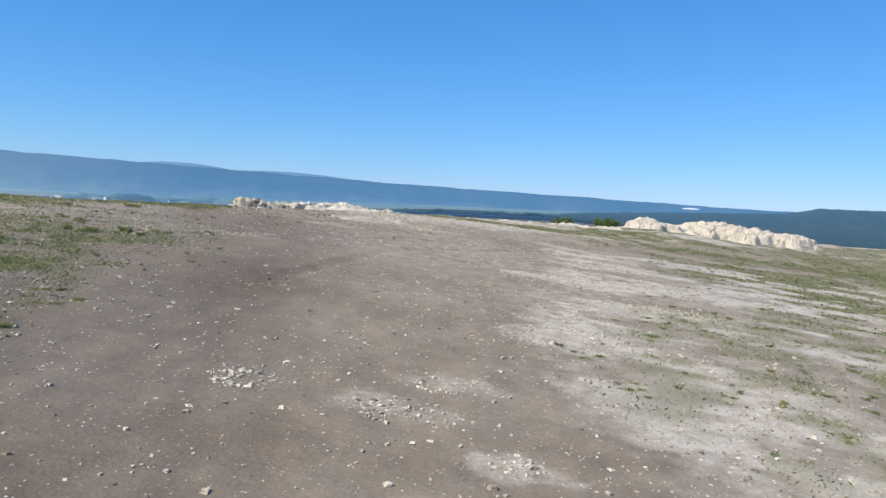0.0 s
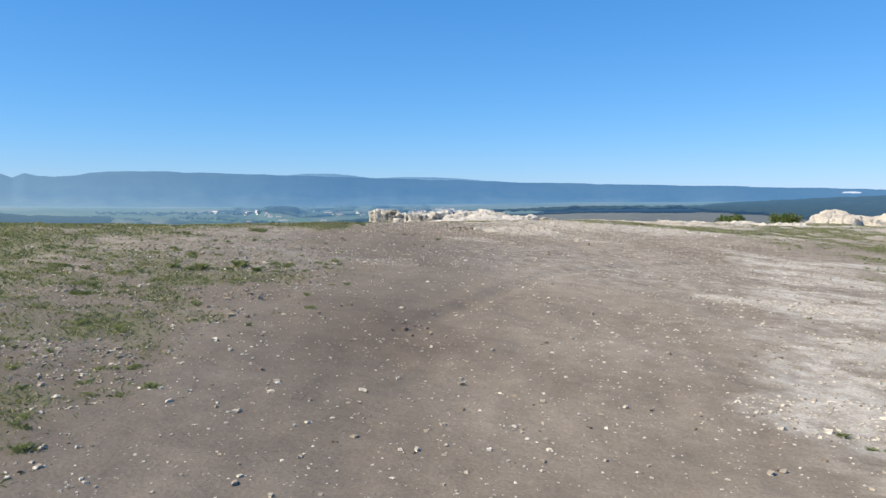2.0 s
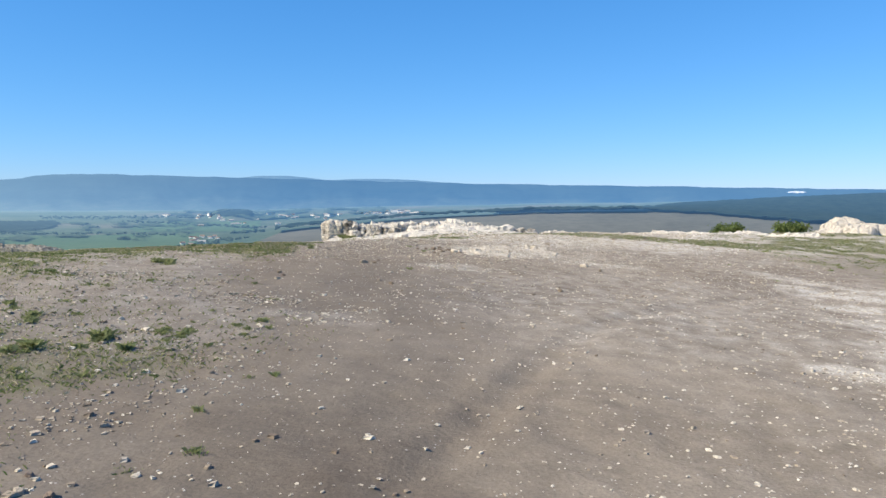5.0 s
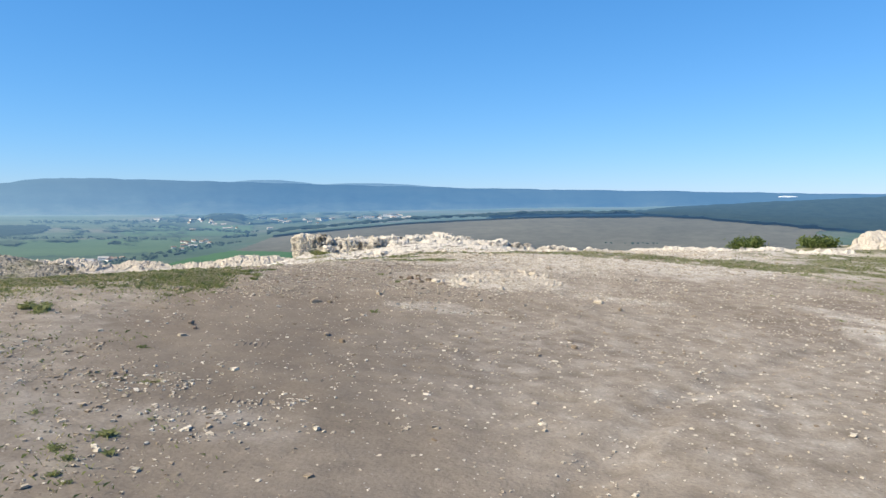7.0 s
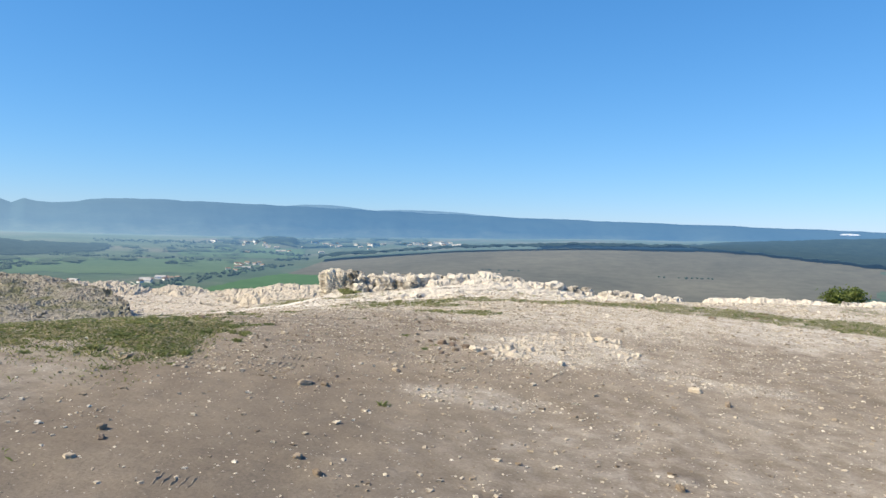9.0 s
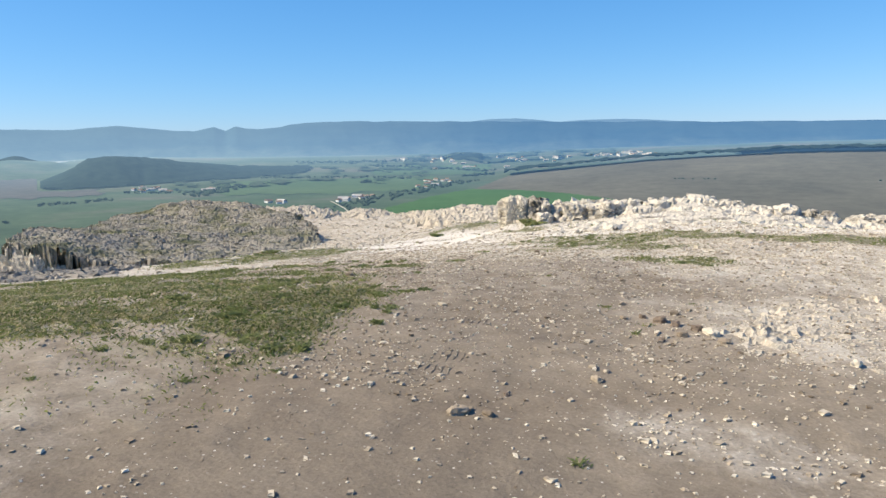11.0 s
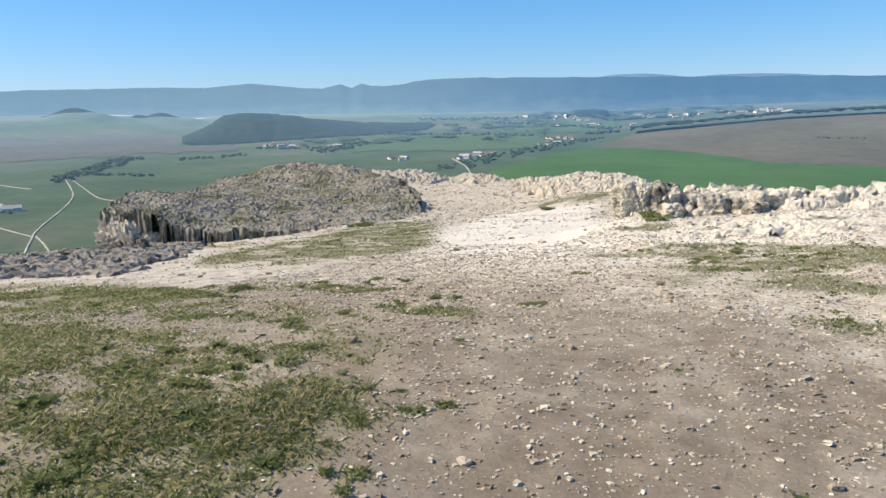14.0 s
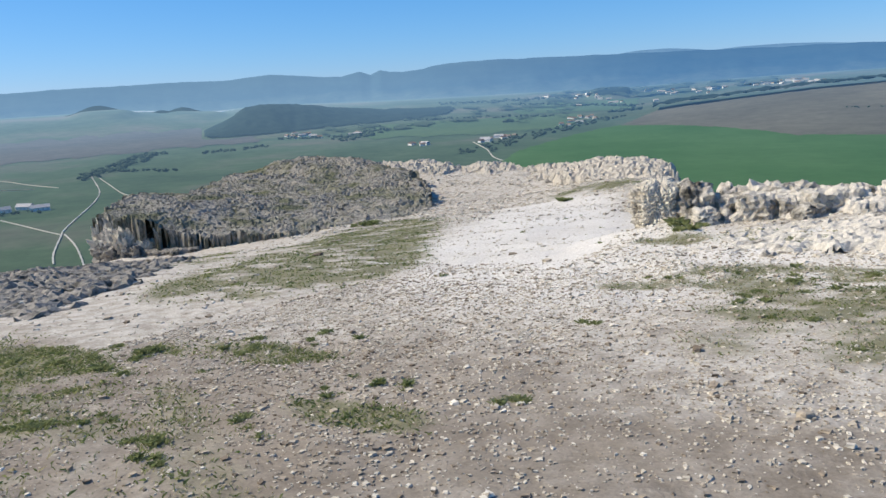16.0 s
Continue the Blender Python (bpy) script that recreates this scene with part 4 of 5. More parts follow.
for k in range(12):
    s = k / 11 * 0.36
    x = float(np.interp(s, [0, 0.15, 0.4, 0.7, 1], [-31.3, -30.0, -26.6, -23.6, -21.7])) + rng.uniform(-0.25, 0.25)
    y = float(np.interp(s, [0, 0.15, 0.4, 0.7, 1], [33.6, 33.0, 34.2, 35.5, 39.6])) + rng.uniform(-0.3, 0.2)
    w = rng.uniform(0.5, 1.1) * (1.1 if s < 0.2 else 0.7)
    crag("karst_boulder", x, y, (w * 1.3, w * 0.8, w * (0.95 if s < 0.2 else 0.6)), rng.randint(1, 900), "grey weathered limestone boulder at the foot of the slab", rng.uniform(0, 360), 0.45, 4, None, 0.34, 0.9, M_LEDGE)
bedrock("karst_ledge", [(-12.8, 21.6), (-14.2, 23.6), (-16.6, 26.2), (-20.0, 29.0), (-23.6, 31.2), (-26.0, 30.2), (-25.6, 28.3), (-25.5, 26.8), (-30.5, 24.6), (-32, 21.5), (-24, 20.6), (-17.0, 20.4)], lambda x, y: 0.02 + 0.014 * np.clip(-14 - x, 0, 12) + 0.2 * (fbm(x * 0.5, y * 0.5, 86) - 0.5), 0.065, 0.20, 0.085, 0.3, M_LEDGE,
        "grey broken limestone ledge at the edge of the drop", 225, 1.2, 0.4)
bedrock("terrace_rock", [(-33, 51.0), (-29.5, 50.6), (-27.6, 51.4), (-27.8, 53.5), (-30.5, 53.9), (-33, 53.2)], lambda x, y: 0.85 * step(50.4, 52, y) * (0.6 + 0.8 * fbm(x * 0.6, y * 0.6, 91)), 0.08, 0.3, 0.18, 0.3, M_RUBBLE,
        "hummock of pale broken limestone on the terrace rim", 231, 0.8, 0.4)
bedrock("terrace_edge", [(-28, 51.4), (-24, 51.0), (-19.5, 51.4), (-17.8, 53), (-19, 54), (-24, 54.3), (-28, 54)], lambda x, y: 1.1 * step(50.8, 53, y) * fbm(x * 0.5, y * 0.5, 92), 0.08, 0.26, 0.15, 0.3, M_RUBBLE,
        "broken limestone along the rim of the lower terrace", 235, 1.0, 0.4)
bedrock("terrace_pavement", [(-21.5, 42.5), (-19, 40.0), (-16.8, 43.0), (-16.0, 46.5), (-18.5, 49.5), (-19, 52.0), (-27, 51.6), (-26, 48), (-23, 45)], lambda x, y: 0.10 * (fbm(x * 0.6, y * 0.6, 93) - 0.5), 0.075, 0.24, 0.10, 0.3, M_RUBBLE,
        "rough pavement of broken grey limestone on the terrace", 237, 1.6, 0.12)
bedrock("terrace_hummock", [(-22.4, 50.8), (-18.4, 48.8), (-15.4, 46.8), (-14.2, 47.5), (-14.6, 51), (-16, 53), (-21.5, 53.4)], lambda x, y: 1.35 * np.exp(-((x + 17.4) / 4.4) ** 2 - ((y - 51.2) / 2.6) ** 2) + 0.25 * (fbm(x * 0.7, y * 0.7, 94) - 0.4), 0.075, 0.26, 0.13, 0.35, M_RUBBLE,
        "low hummock of bare limestone above the cliff", 239, 1.2, 0.3)

# loose stones that stand out from the gravel
STONES = [(-0.47, 17.45, 0.20), (-0.25, 17.1, 0.12), (-3.7, 16.0, 0.19), (-3.55, 16.05, 0.10), (-2.78, 17.9, 0.12), (-3.14, 16.8, 0.12), (-1.27, 19.4, 0.26), (-1.7, 17.8, 0.16), (-4.4, 14.4, 0.11), (-4.25, 13.9, 0.11),
          (-3.14, 14.4, 0.10), (-2.95, 14.2, 0.10), (-0.93, 14.9, 0.12), (-2.95, 17.85, 0.06), (-3.25, 18.2, 0.09), (-3.3, 17.15, 0.06), (-3.21, 17.0, 0.08), (-3.12, 16.97, 0.07), (-4.17, 16.2, 0.06),
          (-4.67, 17.97, 0.11), (-3.33, 18.58, 0.10), (-3.75, 17.7, 0.07), (-2.95, 17.9, 0.08), (-2.6, 18.05, 0.2), (-2.9, 18.45, 0.12), (-2.5, 17.9, 0.14), (-6.2, 19.05, 0.14), (-4.9, 19.6, 0.09), (-4.3, 19.5, 0.08), (-4.0, 19.9, 0.07), (-4.3, 21.0, 0.14), (-4.8, 21.3, 0.11),
          (-3.08, 8.6, 0.07), (-2.8, 8.75, 0.06), (-2.7, 9.1, 0.05), (-4.67, 11.25, 0.09), (-1.68, 10.6, 0.05), (-3.44, 8.3, 0.09), (-0.77, 10.7, 0.05), (-3.4, 10.15, 0.06),
          (0.34, 3.75, 0.09), (0.96, 3.85, 0.06), (-0.23, 4.15, 0.05), (-1.58, 3.85, 0.05), (0.84, 5.2, 0.05), (1.21, 5.2, 0.05), (1.74, 4.7, 0.06), (-1.22, 3.45, 0.05), (-1.2, 3.15, 0.06), (0.33, 8.85, 0.06), (-0.75, 6.6, 0.05), (0.5, 5.9, 0.05),
          (-13.4, 27.0, 0.3), (-0.46, 17.6, 0.07), (-1.0, 20.3, 0.18), (-5.1, 22.0, 0.12)]
rng = random.Random(9)
kinds = []
for k in range(7):
    me = rock_mesh("stone", 1.0, rng.uniform(0.6, 0.9), rng.uniform(0.5, 0.8), 30 + k, 3, 0.45)
    me.materials.append(M_PEBBLE)
    kinds.append(me)
for x, y, s in STONES:
    ob = new("stone", rng.choice(kinds))
    ob.matrix_world = pose(x, y, ground_z(x, y) - 0.06 * s, 0, 0, rng.uniform(0, 360)) @ Matrix.Diagonal((s * 0.56, s * 0.56, s * 0.46, 1))
    tagged(ob, "pale limestone stone lying loose on the trodden earth" if s < 0.15 else "larger pale limestone stone half bedded in the earth", "stone", "loose stones on the path")


clod = rock_mesh("earth_clod", 1.0, 0.8, 0.7, 91, 3, 0.5)
clod.materials.append(M_CLOD)
for x, y, s in ((-1.95, 8.6, 0.07), (-1.78, 8.72, 0.05), (-1.86, 8.45, 0.06), (-1.70, 8.5, 0.04), (-2.05, 8.5, 0.04), (-1.9, 8.75, 0.035), (-2.6, 7.0, 0.04), (0.33, 8.8, 0.05), (-3.3, 8.3, 0.06), (-3.5, 8.45, 0.05), (-4.3, 14.25, 0.06), (-3.55, 16.35, 0.05), (-1.2, 19.3, 0.07), (-2.9, 17.75, 0.06), (-2.98, 18.24, 0.13), (-2.86, 18.17, 0.10), (-2.7, 18.12, 0.12), (-3.12, 18.3, 0.07)):
    ob = new("earth_clod", clod)
    ob.matrix_world = pose(x, y, ground_z(x, y) - 0.1 * s, 0, 0, (x * 977) % 360) @ Matrix.Diagonal((s * 0.72, s * 0.72, s * 0.66, 1))
    tagged(ob, "dark brown clod of dry earth on the path", "clod", "earth clods on the path")


def tyre_print(x, y, turn, rows):
    """Low parallel ribs of earth that a tyre's tread has left."""
    v, f = [], []
    c, s, z0 = math.cos(math.radians(turn)), math.sin(math.radians(turn)), ground_z(x, y)
    for k in range(5 * rows):
        u0, w0 = 0.046 * (k % 5) + 0.02 * (k // 5), 0.27 * (k // 5)
        for q in range(7):
            w = w0 + 0.032 * q + 0.01 * math.sin(k * 2.3)
            rise = 0.009 * math.sin(math.pi * (q + 0.3) / 6.6) * (0.7 + 0.3 * math.sin(q * 2.7 + k))
            for off, h in ((-0.013, -0.006), (0.0, rise), (0.013, -0.006)):
                u = u0 + off + 0.004 * math.sin(q * 1.9 + k)
                px, py = u * c - w * s, u * s + w * c
                v.append((px, py, ground_z(x + px, y + py) - z0 + h))
            if q:
                n = len(v) - 6
                f += [(n, n + 1, n + 4, n + 3), (n + 1, n + 2, n + 5, n + 4)]
    me = bpy.data.meshes.new("tyre_print")
    me.from_pydata(v, [], f)
    me.materials.append(M_GROUND)
    ob = new("tyre_print", me)
    ob.matrix_world = Matrix.Translation((x, y, z0))
    return tagged(ob, "ribbed tyre print pressed into the brown earth", "tyre print", "tyre prints on the path", "stuff")


for x, y, turn, rows in ((-4.33, 17.5, 7, 1), (-4.15, 16.4, 8, 2), (-3.2, 12.3, 12, 1), (-3.65, 13.7, 10, 1)):
    tyre_print(x, y, turn, rows)


# ---- gravel ----
def gravel(name, x0, x1, y0, y1, count, median, sigma, most, dens, seed, label, mat=M_PEBBLE):
    r = np.random.RandomState(seed)
    base = chip_block()
    x, y = r.uniform(x0, x1, count), r.uniform(y0, y1, count)
    ok = r.uniform(0, 1, count) < dens(x, y)
    x, y = x[ok], y[ok]
    n = len(x)
    s = np.minimum(median * np.exp(sigma * r.randn(n)), most)
    v = base[0][None] * (1 + 0.55 * (r.uniform(0, 1, (n, len(base[0]), 1)) - 0.5))
    v = v * (s[:, None] * r.uniform(0.6, 1.2, (n, 3)) * np.array([1, 1, 0.5]))[:, None, :]
    a = r.uniform(0, 6.283, n)
    c, sn = np.cos(a)[:, None], np.sin(a)[:, None]
    vx, vy = v[..., 0] * c - v[..., 1] * sn, v[..., 0] * sn + v[..., 1] * c
    z = height(x, y)
    co = np.stack([vx + x[:, None], vy + y[:, None], v[..., 2] + (z + 0.22 * s)[:, None]], -1).reshape(-1, 3)
    f = (base[1][None] + (np.arange(n) * len(base[0]))[:, None, None]).reshape(-1, 3)
    return tagged(raw_object(name, co, f, mat, False), label, "gravel", kind="stuff")


def rock_ball():
    bm = bmesh.new()
    bmesh.ops.create_icosphere(bm, subdivisions=1, radius=1.0)
    v, f = np.array([p.co[:] for p in bm.verts]), np.array([[q.index for q in p.verts] for p in bm.faces])
    bm.free()
    return v, f


def chip_block():
    """A blunt four-sided chip, open below, where it sits in the earth."""
    v = np.array([(1, 0.1, -0.4), (0.1, 1, -0.4), (-1, -0.1, -0.4), (-0.1, -1, -0.4), (0.75, 0.35, 0.5), (-0.2, 0.8, 0.75), (-0.75, -0.3, 0.6), (0.25, -0.75, 0.45)])
    f = [[0, 1, 5], [0, 5, 4], [1, 2, 6], [1, 6, 5], [2, 3, 7], [2, 7, 6], [3, 0, 4], [3, 4, 7], [4, 5, 6], [4, 6, 7]]
    return v, np.array(f)


def path_gravel(x, y):
    p, g = pale_mask(x, y), grass_mask(x, y)
    return np.clip((0.12 + 0.30 * step(0.5, 0.75, fbm(x * 1.3, y * 1.3, 95)) + 0.75 * p + 0.35 * step(14, 18.5, y)) * (1 - 0.75 * g), 0, 1)


gravel("gravel", -8.5, 4.5, 2.2, 24.5, 75000, 0.0062, 0.5, 0.022, path_gravel, 5, "small pale limestone chips strewn over the earth")
gravel("pale_pebbles", -6.5, 4.0, 2.4, 21.5, 23000, 0.0092, 0.45, 0.03, lambda x, y: np.clip((0.22 + 0.55 * step(0.5, 0.68, fbm(x * 1.7, y * 1.7, 94)) + 0.3 * pale_mask(x, y)) * (1 - 0.8 * grass_mask(x, y)), 0, 1), 25, "scattered small white limestone pebbles on the brown earth", M_SCREE)
gravel("stony_verge", -8.5, -3.0, 6, 13.4, 19000, 0.0085, 0.55, 0.032, lambda x, y: np.clip((0.15 + 0.85 * step(0.45, 0.62, fbm(x * 1.2, y * 1.6, 93))) * step(-3.0, -3.8, x) * (1 - 0.5 * grass_mask(x, y)), 0, 1), 26, "grey-brown limestone chips on the thin soil of the verge")
gravel("coarse_gravel", -8.5, 4.5, 2.2, 25.5, 10000, 0.013, 0.4, 0.034, path_gravel, 6, "loose limestone pebbles scattered on the earth")
gravel("stony_ground", -10, -1.5, 16.0, 25.5, 110000, 0.0075, 0.5, 0.026, lambda x, y: np.clip((0.10 + 0.65 * step(0.42, 0.66, fbm(x * 0.8, y * 0.8, 98)) + 0.35 * step(18.5, 21.5, y)) * (0.45 + 0.55 * step(-3.5, -5.5, x + 0.6 * (y - 19))) * (1 - 0.8 * grass_mask(x, y)), 0, 1), 9, "dense small limestone rubble on the trodden crest")
WHITE_SPOTS = ((0.15, 5.4, 0.42, 0.26), (-0.15, 4.7, 0.4, 0.26), (0.55, 4.05, 0.22, 0.18), (1.45, 7.5, 0.95, 0.5), (1.9, 11.8, 1.0, 0.35), (2.9, 10.0, 1.2, 0.4), (-2.35, 16.3, 0.65, 0.35), (-3.2, 12.0, 0.65, 0.35), (-3.9, 12.6, 0.5, 0.3), (-3.0, 12.5, 0.35, 0.25), (-1.25, 4.95, 0.3, 0.26))
gravel("white_gravel", -5, 4.5, 3, 18, 170000, 0.0095, 0.5, 0.03, lambda x, y: np.clip(sum(blob(x, y, *s) for s in WHITE_SPOTS), 0, 1) * (0.25 + 0.75 * step(0.4, 0.65, fbm(x * 2.2, y * 2.2, 90))) * (0.5 + 0.5 * step(9, 6, y)), 19, "white limestone gravel spilled in patches on the earth", M_SCREE)
gravel("pale_stony_ground", -10, 0.5, 17.5, 25, 95000, 0.0068, 0.45, 0.022, lambda x, y: np.clip(0.05 + 0.9 * pale_mask(x, y), 0, 1) * (1 - 0.8 * grass_mask(x, y)) * (0.3 + 0.7 * step(0.4, 0.6, fbm(x * 1.1, y * 1.1, 89))), 20, "pale limestone chips thickly strewn over the crest", M_SCREE)
gravel("ridge_scree", -7.5, 2.5, 24.0, 27.6, 17000, 0.011, 0.5, 0.035, lambda x, y: np.clip(pale_mask(x, y) * (1 - 0.8 * grass_mask(x, y)), 0, 1), 10, "pale limestone scree below the cliff-edge rocks", M_SCREE)
gravel("terrace_scree", -26, 4, 20.5, 50, 70000, 0.0135, 0.5, 0.045, lambda x, y: np.clip(pale_mask(x, y) * (1 - 0.9 * grass_mask(x, y)) * (0.25 + 0.9 * step(0.42, 0.62, fbm(x * 0.5, y * 0.5, 97))), 0, 1) * (inside(x, y) > 0.3) * (1 - 0.5 * band(x, y, [(-8.5, 25.5), (-10.5, 29), (-13, 36)], 2.6)), 7,
       "broken limestone scree covering the lower terrace", M_SCREE)
gravel("dark_rubble", -24, 3, 21.5, 50, 16000, 0.02, 0.5, 0.07, lambda x, y: np.clip(pale_mask(x, y) * (0.15 + 0.6 * step(0.5, 0.66, fbm(x * 0.9, y * 0.9, 92))), 0, 1) * (inside(x, y) > 0.3) * (1 - 0.8 * chalk_mask(x, y)), 27, "grey-brown stones lying among the pale terrace scree")
gravel("far_scree", -30, -11, 35, 53.5, 20000, 0.035, 0.5, 0.12, lambda x, y: np.clip(0.9 - grass_mask(x, y) - chalk_mask(x, y), 0, 1) * (inside(x, y) > 0.2) * (0.25 + 0.75 * step(0.4, 0.6, fbm(x * 0.5, y * 0.5, 99))), 8,
       "grey limestone rubble strewn over the far terrace", M_SCREE)


# ---- grass ----
def blades(name, x, y, tall, wide, mat, label, seed, lean=0.6, kind="stuff", z=None):
    r = np.random.RandomState(seed)
    n = len(x)
    z = height(x, y) - 0.006 if z is None else z
    a, b = r.uniform(0, 6.283, n), r.uniform(0, 6.283, n)
    h, w = tall * r.uniform(0.45, 1.25, n), wide * r.uniform(0.6, 1.3, n)
    sx, sy = np.cos(a) * w / 2, np.sin(a) * w / 2
    k = lean * h * r.uniform(0.2, 1.3, n)
    lx, ly = np.cos(b) * k, np.sin(b) * k
    v = np.empty((n, 4, 3))
    v[:, 0] = np.stack([x - sx, y - sy, z], 1)
    v[:, 1] = np.stack([x + sx, y + sy, z], 1)
    v[:, 2] = np.stack([x + sx * 0.75 + lx * 0.35, y + sy * 0.75 + ly * 0.35, z + h * 0.6], 1)
    v[:, 3] = np.stack([x + lx, y + ly, z + h * (1 - 0.25 * lean)], 1)
    tri = np.array([[0, 1, 2], [0, 2, 3]])
    f = (tri[None] + (np.arange(n) * 4)[:, None, None]).reshape(-1, 3)
    ob = raw_object(name, v.reshape(-1, 3), f, mat, False)
    return tagged(ob, label, "grass", kind=kind)


def sow(x0, x1, y0, y1, count, seed, power=1.1, clump=3.2, gate=(0.34, 0.62)):
    r = np.random.RandomState(seed)
    x, y = r.uniform(x0, x1, count), r.uniform(y0, y1, count)
    g = grass_mask(x, y) ** power * (0.3 + 0.7 * step(gate[0], gate[1], fbm(x * clump, y * clump, 101, 3)))
    ok = r.uniform(0, 1, count) < g
    return x[ok], y[ok]


for nm, box, count, tall, wide, mat, seed, label in (
        ("grass", (-13, -2.5, 3, 21.5), 470000, 0.032, 0.0062, M_GRASS, 11, "short green spring grass growing in uneven clumps"),
        ("dry_grass", (-13, -2.5, 3, 21.5), 170000, 0.032, 0.005, M_DRY, 12, "dry straw-coloured grass between the green clumps"),
        ("grass", (-11.5, -4.0, 15.0, 19.4), 160000, 0.036, 0.0055, M_GRASS, 31, "dense mat of green spring grass with straw between"),
        ("dry_grass", (-11.5, -4.0, 15.0, 19.4), 115000, 0.042, 0.004, M_DRY, 32, "straw-coloured stalks in the dense grass"),
        ("grass", (0.8, 14, 3, 24.5), 230000, 0.028, 0.0095, M_GRASS, 13, "short green spring grass growing in uneven clumps"),
        ("dry_grass", (0.8, 14, 3, 24.5), 60000, 0.028, 0.008, M_DRY, 14, "dry straw-coloured grass between the green clumps"),
        ("grass", (-9, 8, 20.5, 28), 130000, 0.026, 0.0085, M_GRASS, 15, "thin green grass before the limestone ridge"),
        ("dry_grass", (-9, 8, 20.5, 28), 60000, 0.026, 0.0065, M_DRY, 21, "dry straw-coloured grass before the limestone ridge"),
        ("dry_grass", (-26, -9, 20, 46), 60000, 0.028, 0.016, M_DRY, 22, "dry straw-coloured grass in the terrace turf"),
        ("grass", (-26, -9, 20, 46), 250000, 0.030, 0.02, M_GRASS, 16, "green turf strip on the lower terrace"),
        ("grass", (-30, -12, 2, 20), 60000, 0.04, 0.024, M_GRASS, 17, "short green spring grass on the slope"),
        ("grass", (5, 30, 10, 31), 75000, 0.04, 0.024, M_GRASS, 18, "short green spring grass on the slope")):
    gx, gy = sow(*box, count, seed, 1.3, 2.2, (0.45, 0.60)) if seed in (13, 14) else sow(*box, count, seed, 1.3, 1.6, (0.46, 0.60)) if seed in (31, 32) else sow(*box, count, seed)
    if seed in (31, 32):
        ok = np.random.RandomState(seed).uniform(0, 1, len(gx)) < blob(gx, gy, -7.5, 17.2, 3.1, 1.75)
        gx, gy = gx[ok], gy[ok]
    blades(nm, gx, gy, tall, wide, mat, label, seed, 1.1)


def tussocks(cx, cy, rad, tall, z_of, r, per=130):
    """Blades of domed little tussocks: their places, heights and ground."""
    px, py, ph = [], [], []
    for x, y, q, t in zip(cx, cy, rad, tall):
        n = int(per * (0.4 + q / 0.1))
        d = np.abs(r.randn(n)) * q * 0.5
        a = r.uniform(0, 6.283, n)
        px.append(x + d * np.cos(a) * 1.15)
        py.append(y + d * np.sin(a))
        ph.append(t * np.clip(1.15 - 0.6 * d / q, 0.25, 1.2))
    px, py, ph = np.concatenate(px), np.concatenate(py), np.concatenate(ph)
    return px, py, ph, z_of(px, py)


def tuft(x, y, radius, tall, seed):
    """A clump of a few tussocks, with bare soil between them."""
    r = np.random.RandomState(seed)
    k = max(3, int(radius * 22))
    cx, cy = r.uniform(-1, 1, k) * radius, r.uniform(-0.8, 0.8, k) * radius
    px, py, ph, pz = tussocks(cx, cy, r.uniform(0.03, 0.11, k), 0.62 * tall * r.uniform(0.35, 1.0, k), lambda u, v: height(x + u, y + v) - ground_z(x, y) - 0.006, r)
    ob = blades("grass_tuft", px, py, ph, 0.004, M_TUFT, "clump of green grass tussocks rising from the bare soil", seed + 1, 1.0, "stuff", pz)
    ob["category"], ob["group"] = "grass tuft", "grass tufts beside the path"
    ob.matrix_world = Matrix.Translation((x, y, ground_z(x, y)))
    return ob


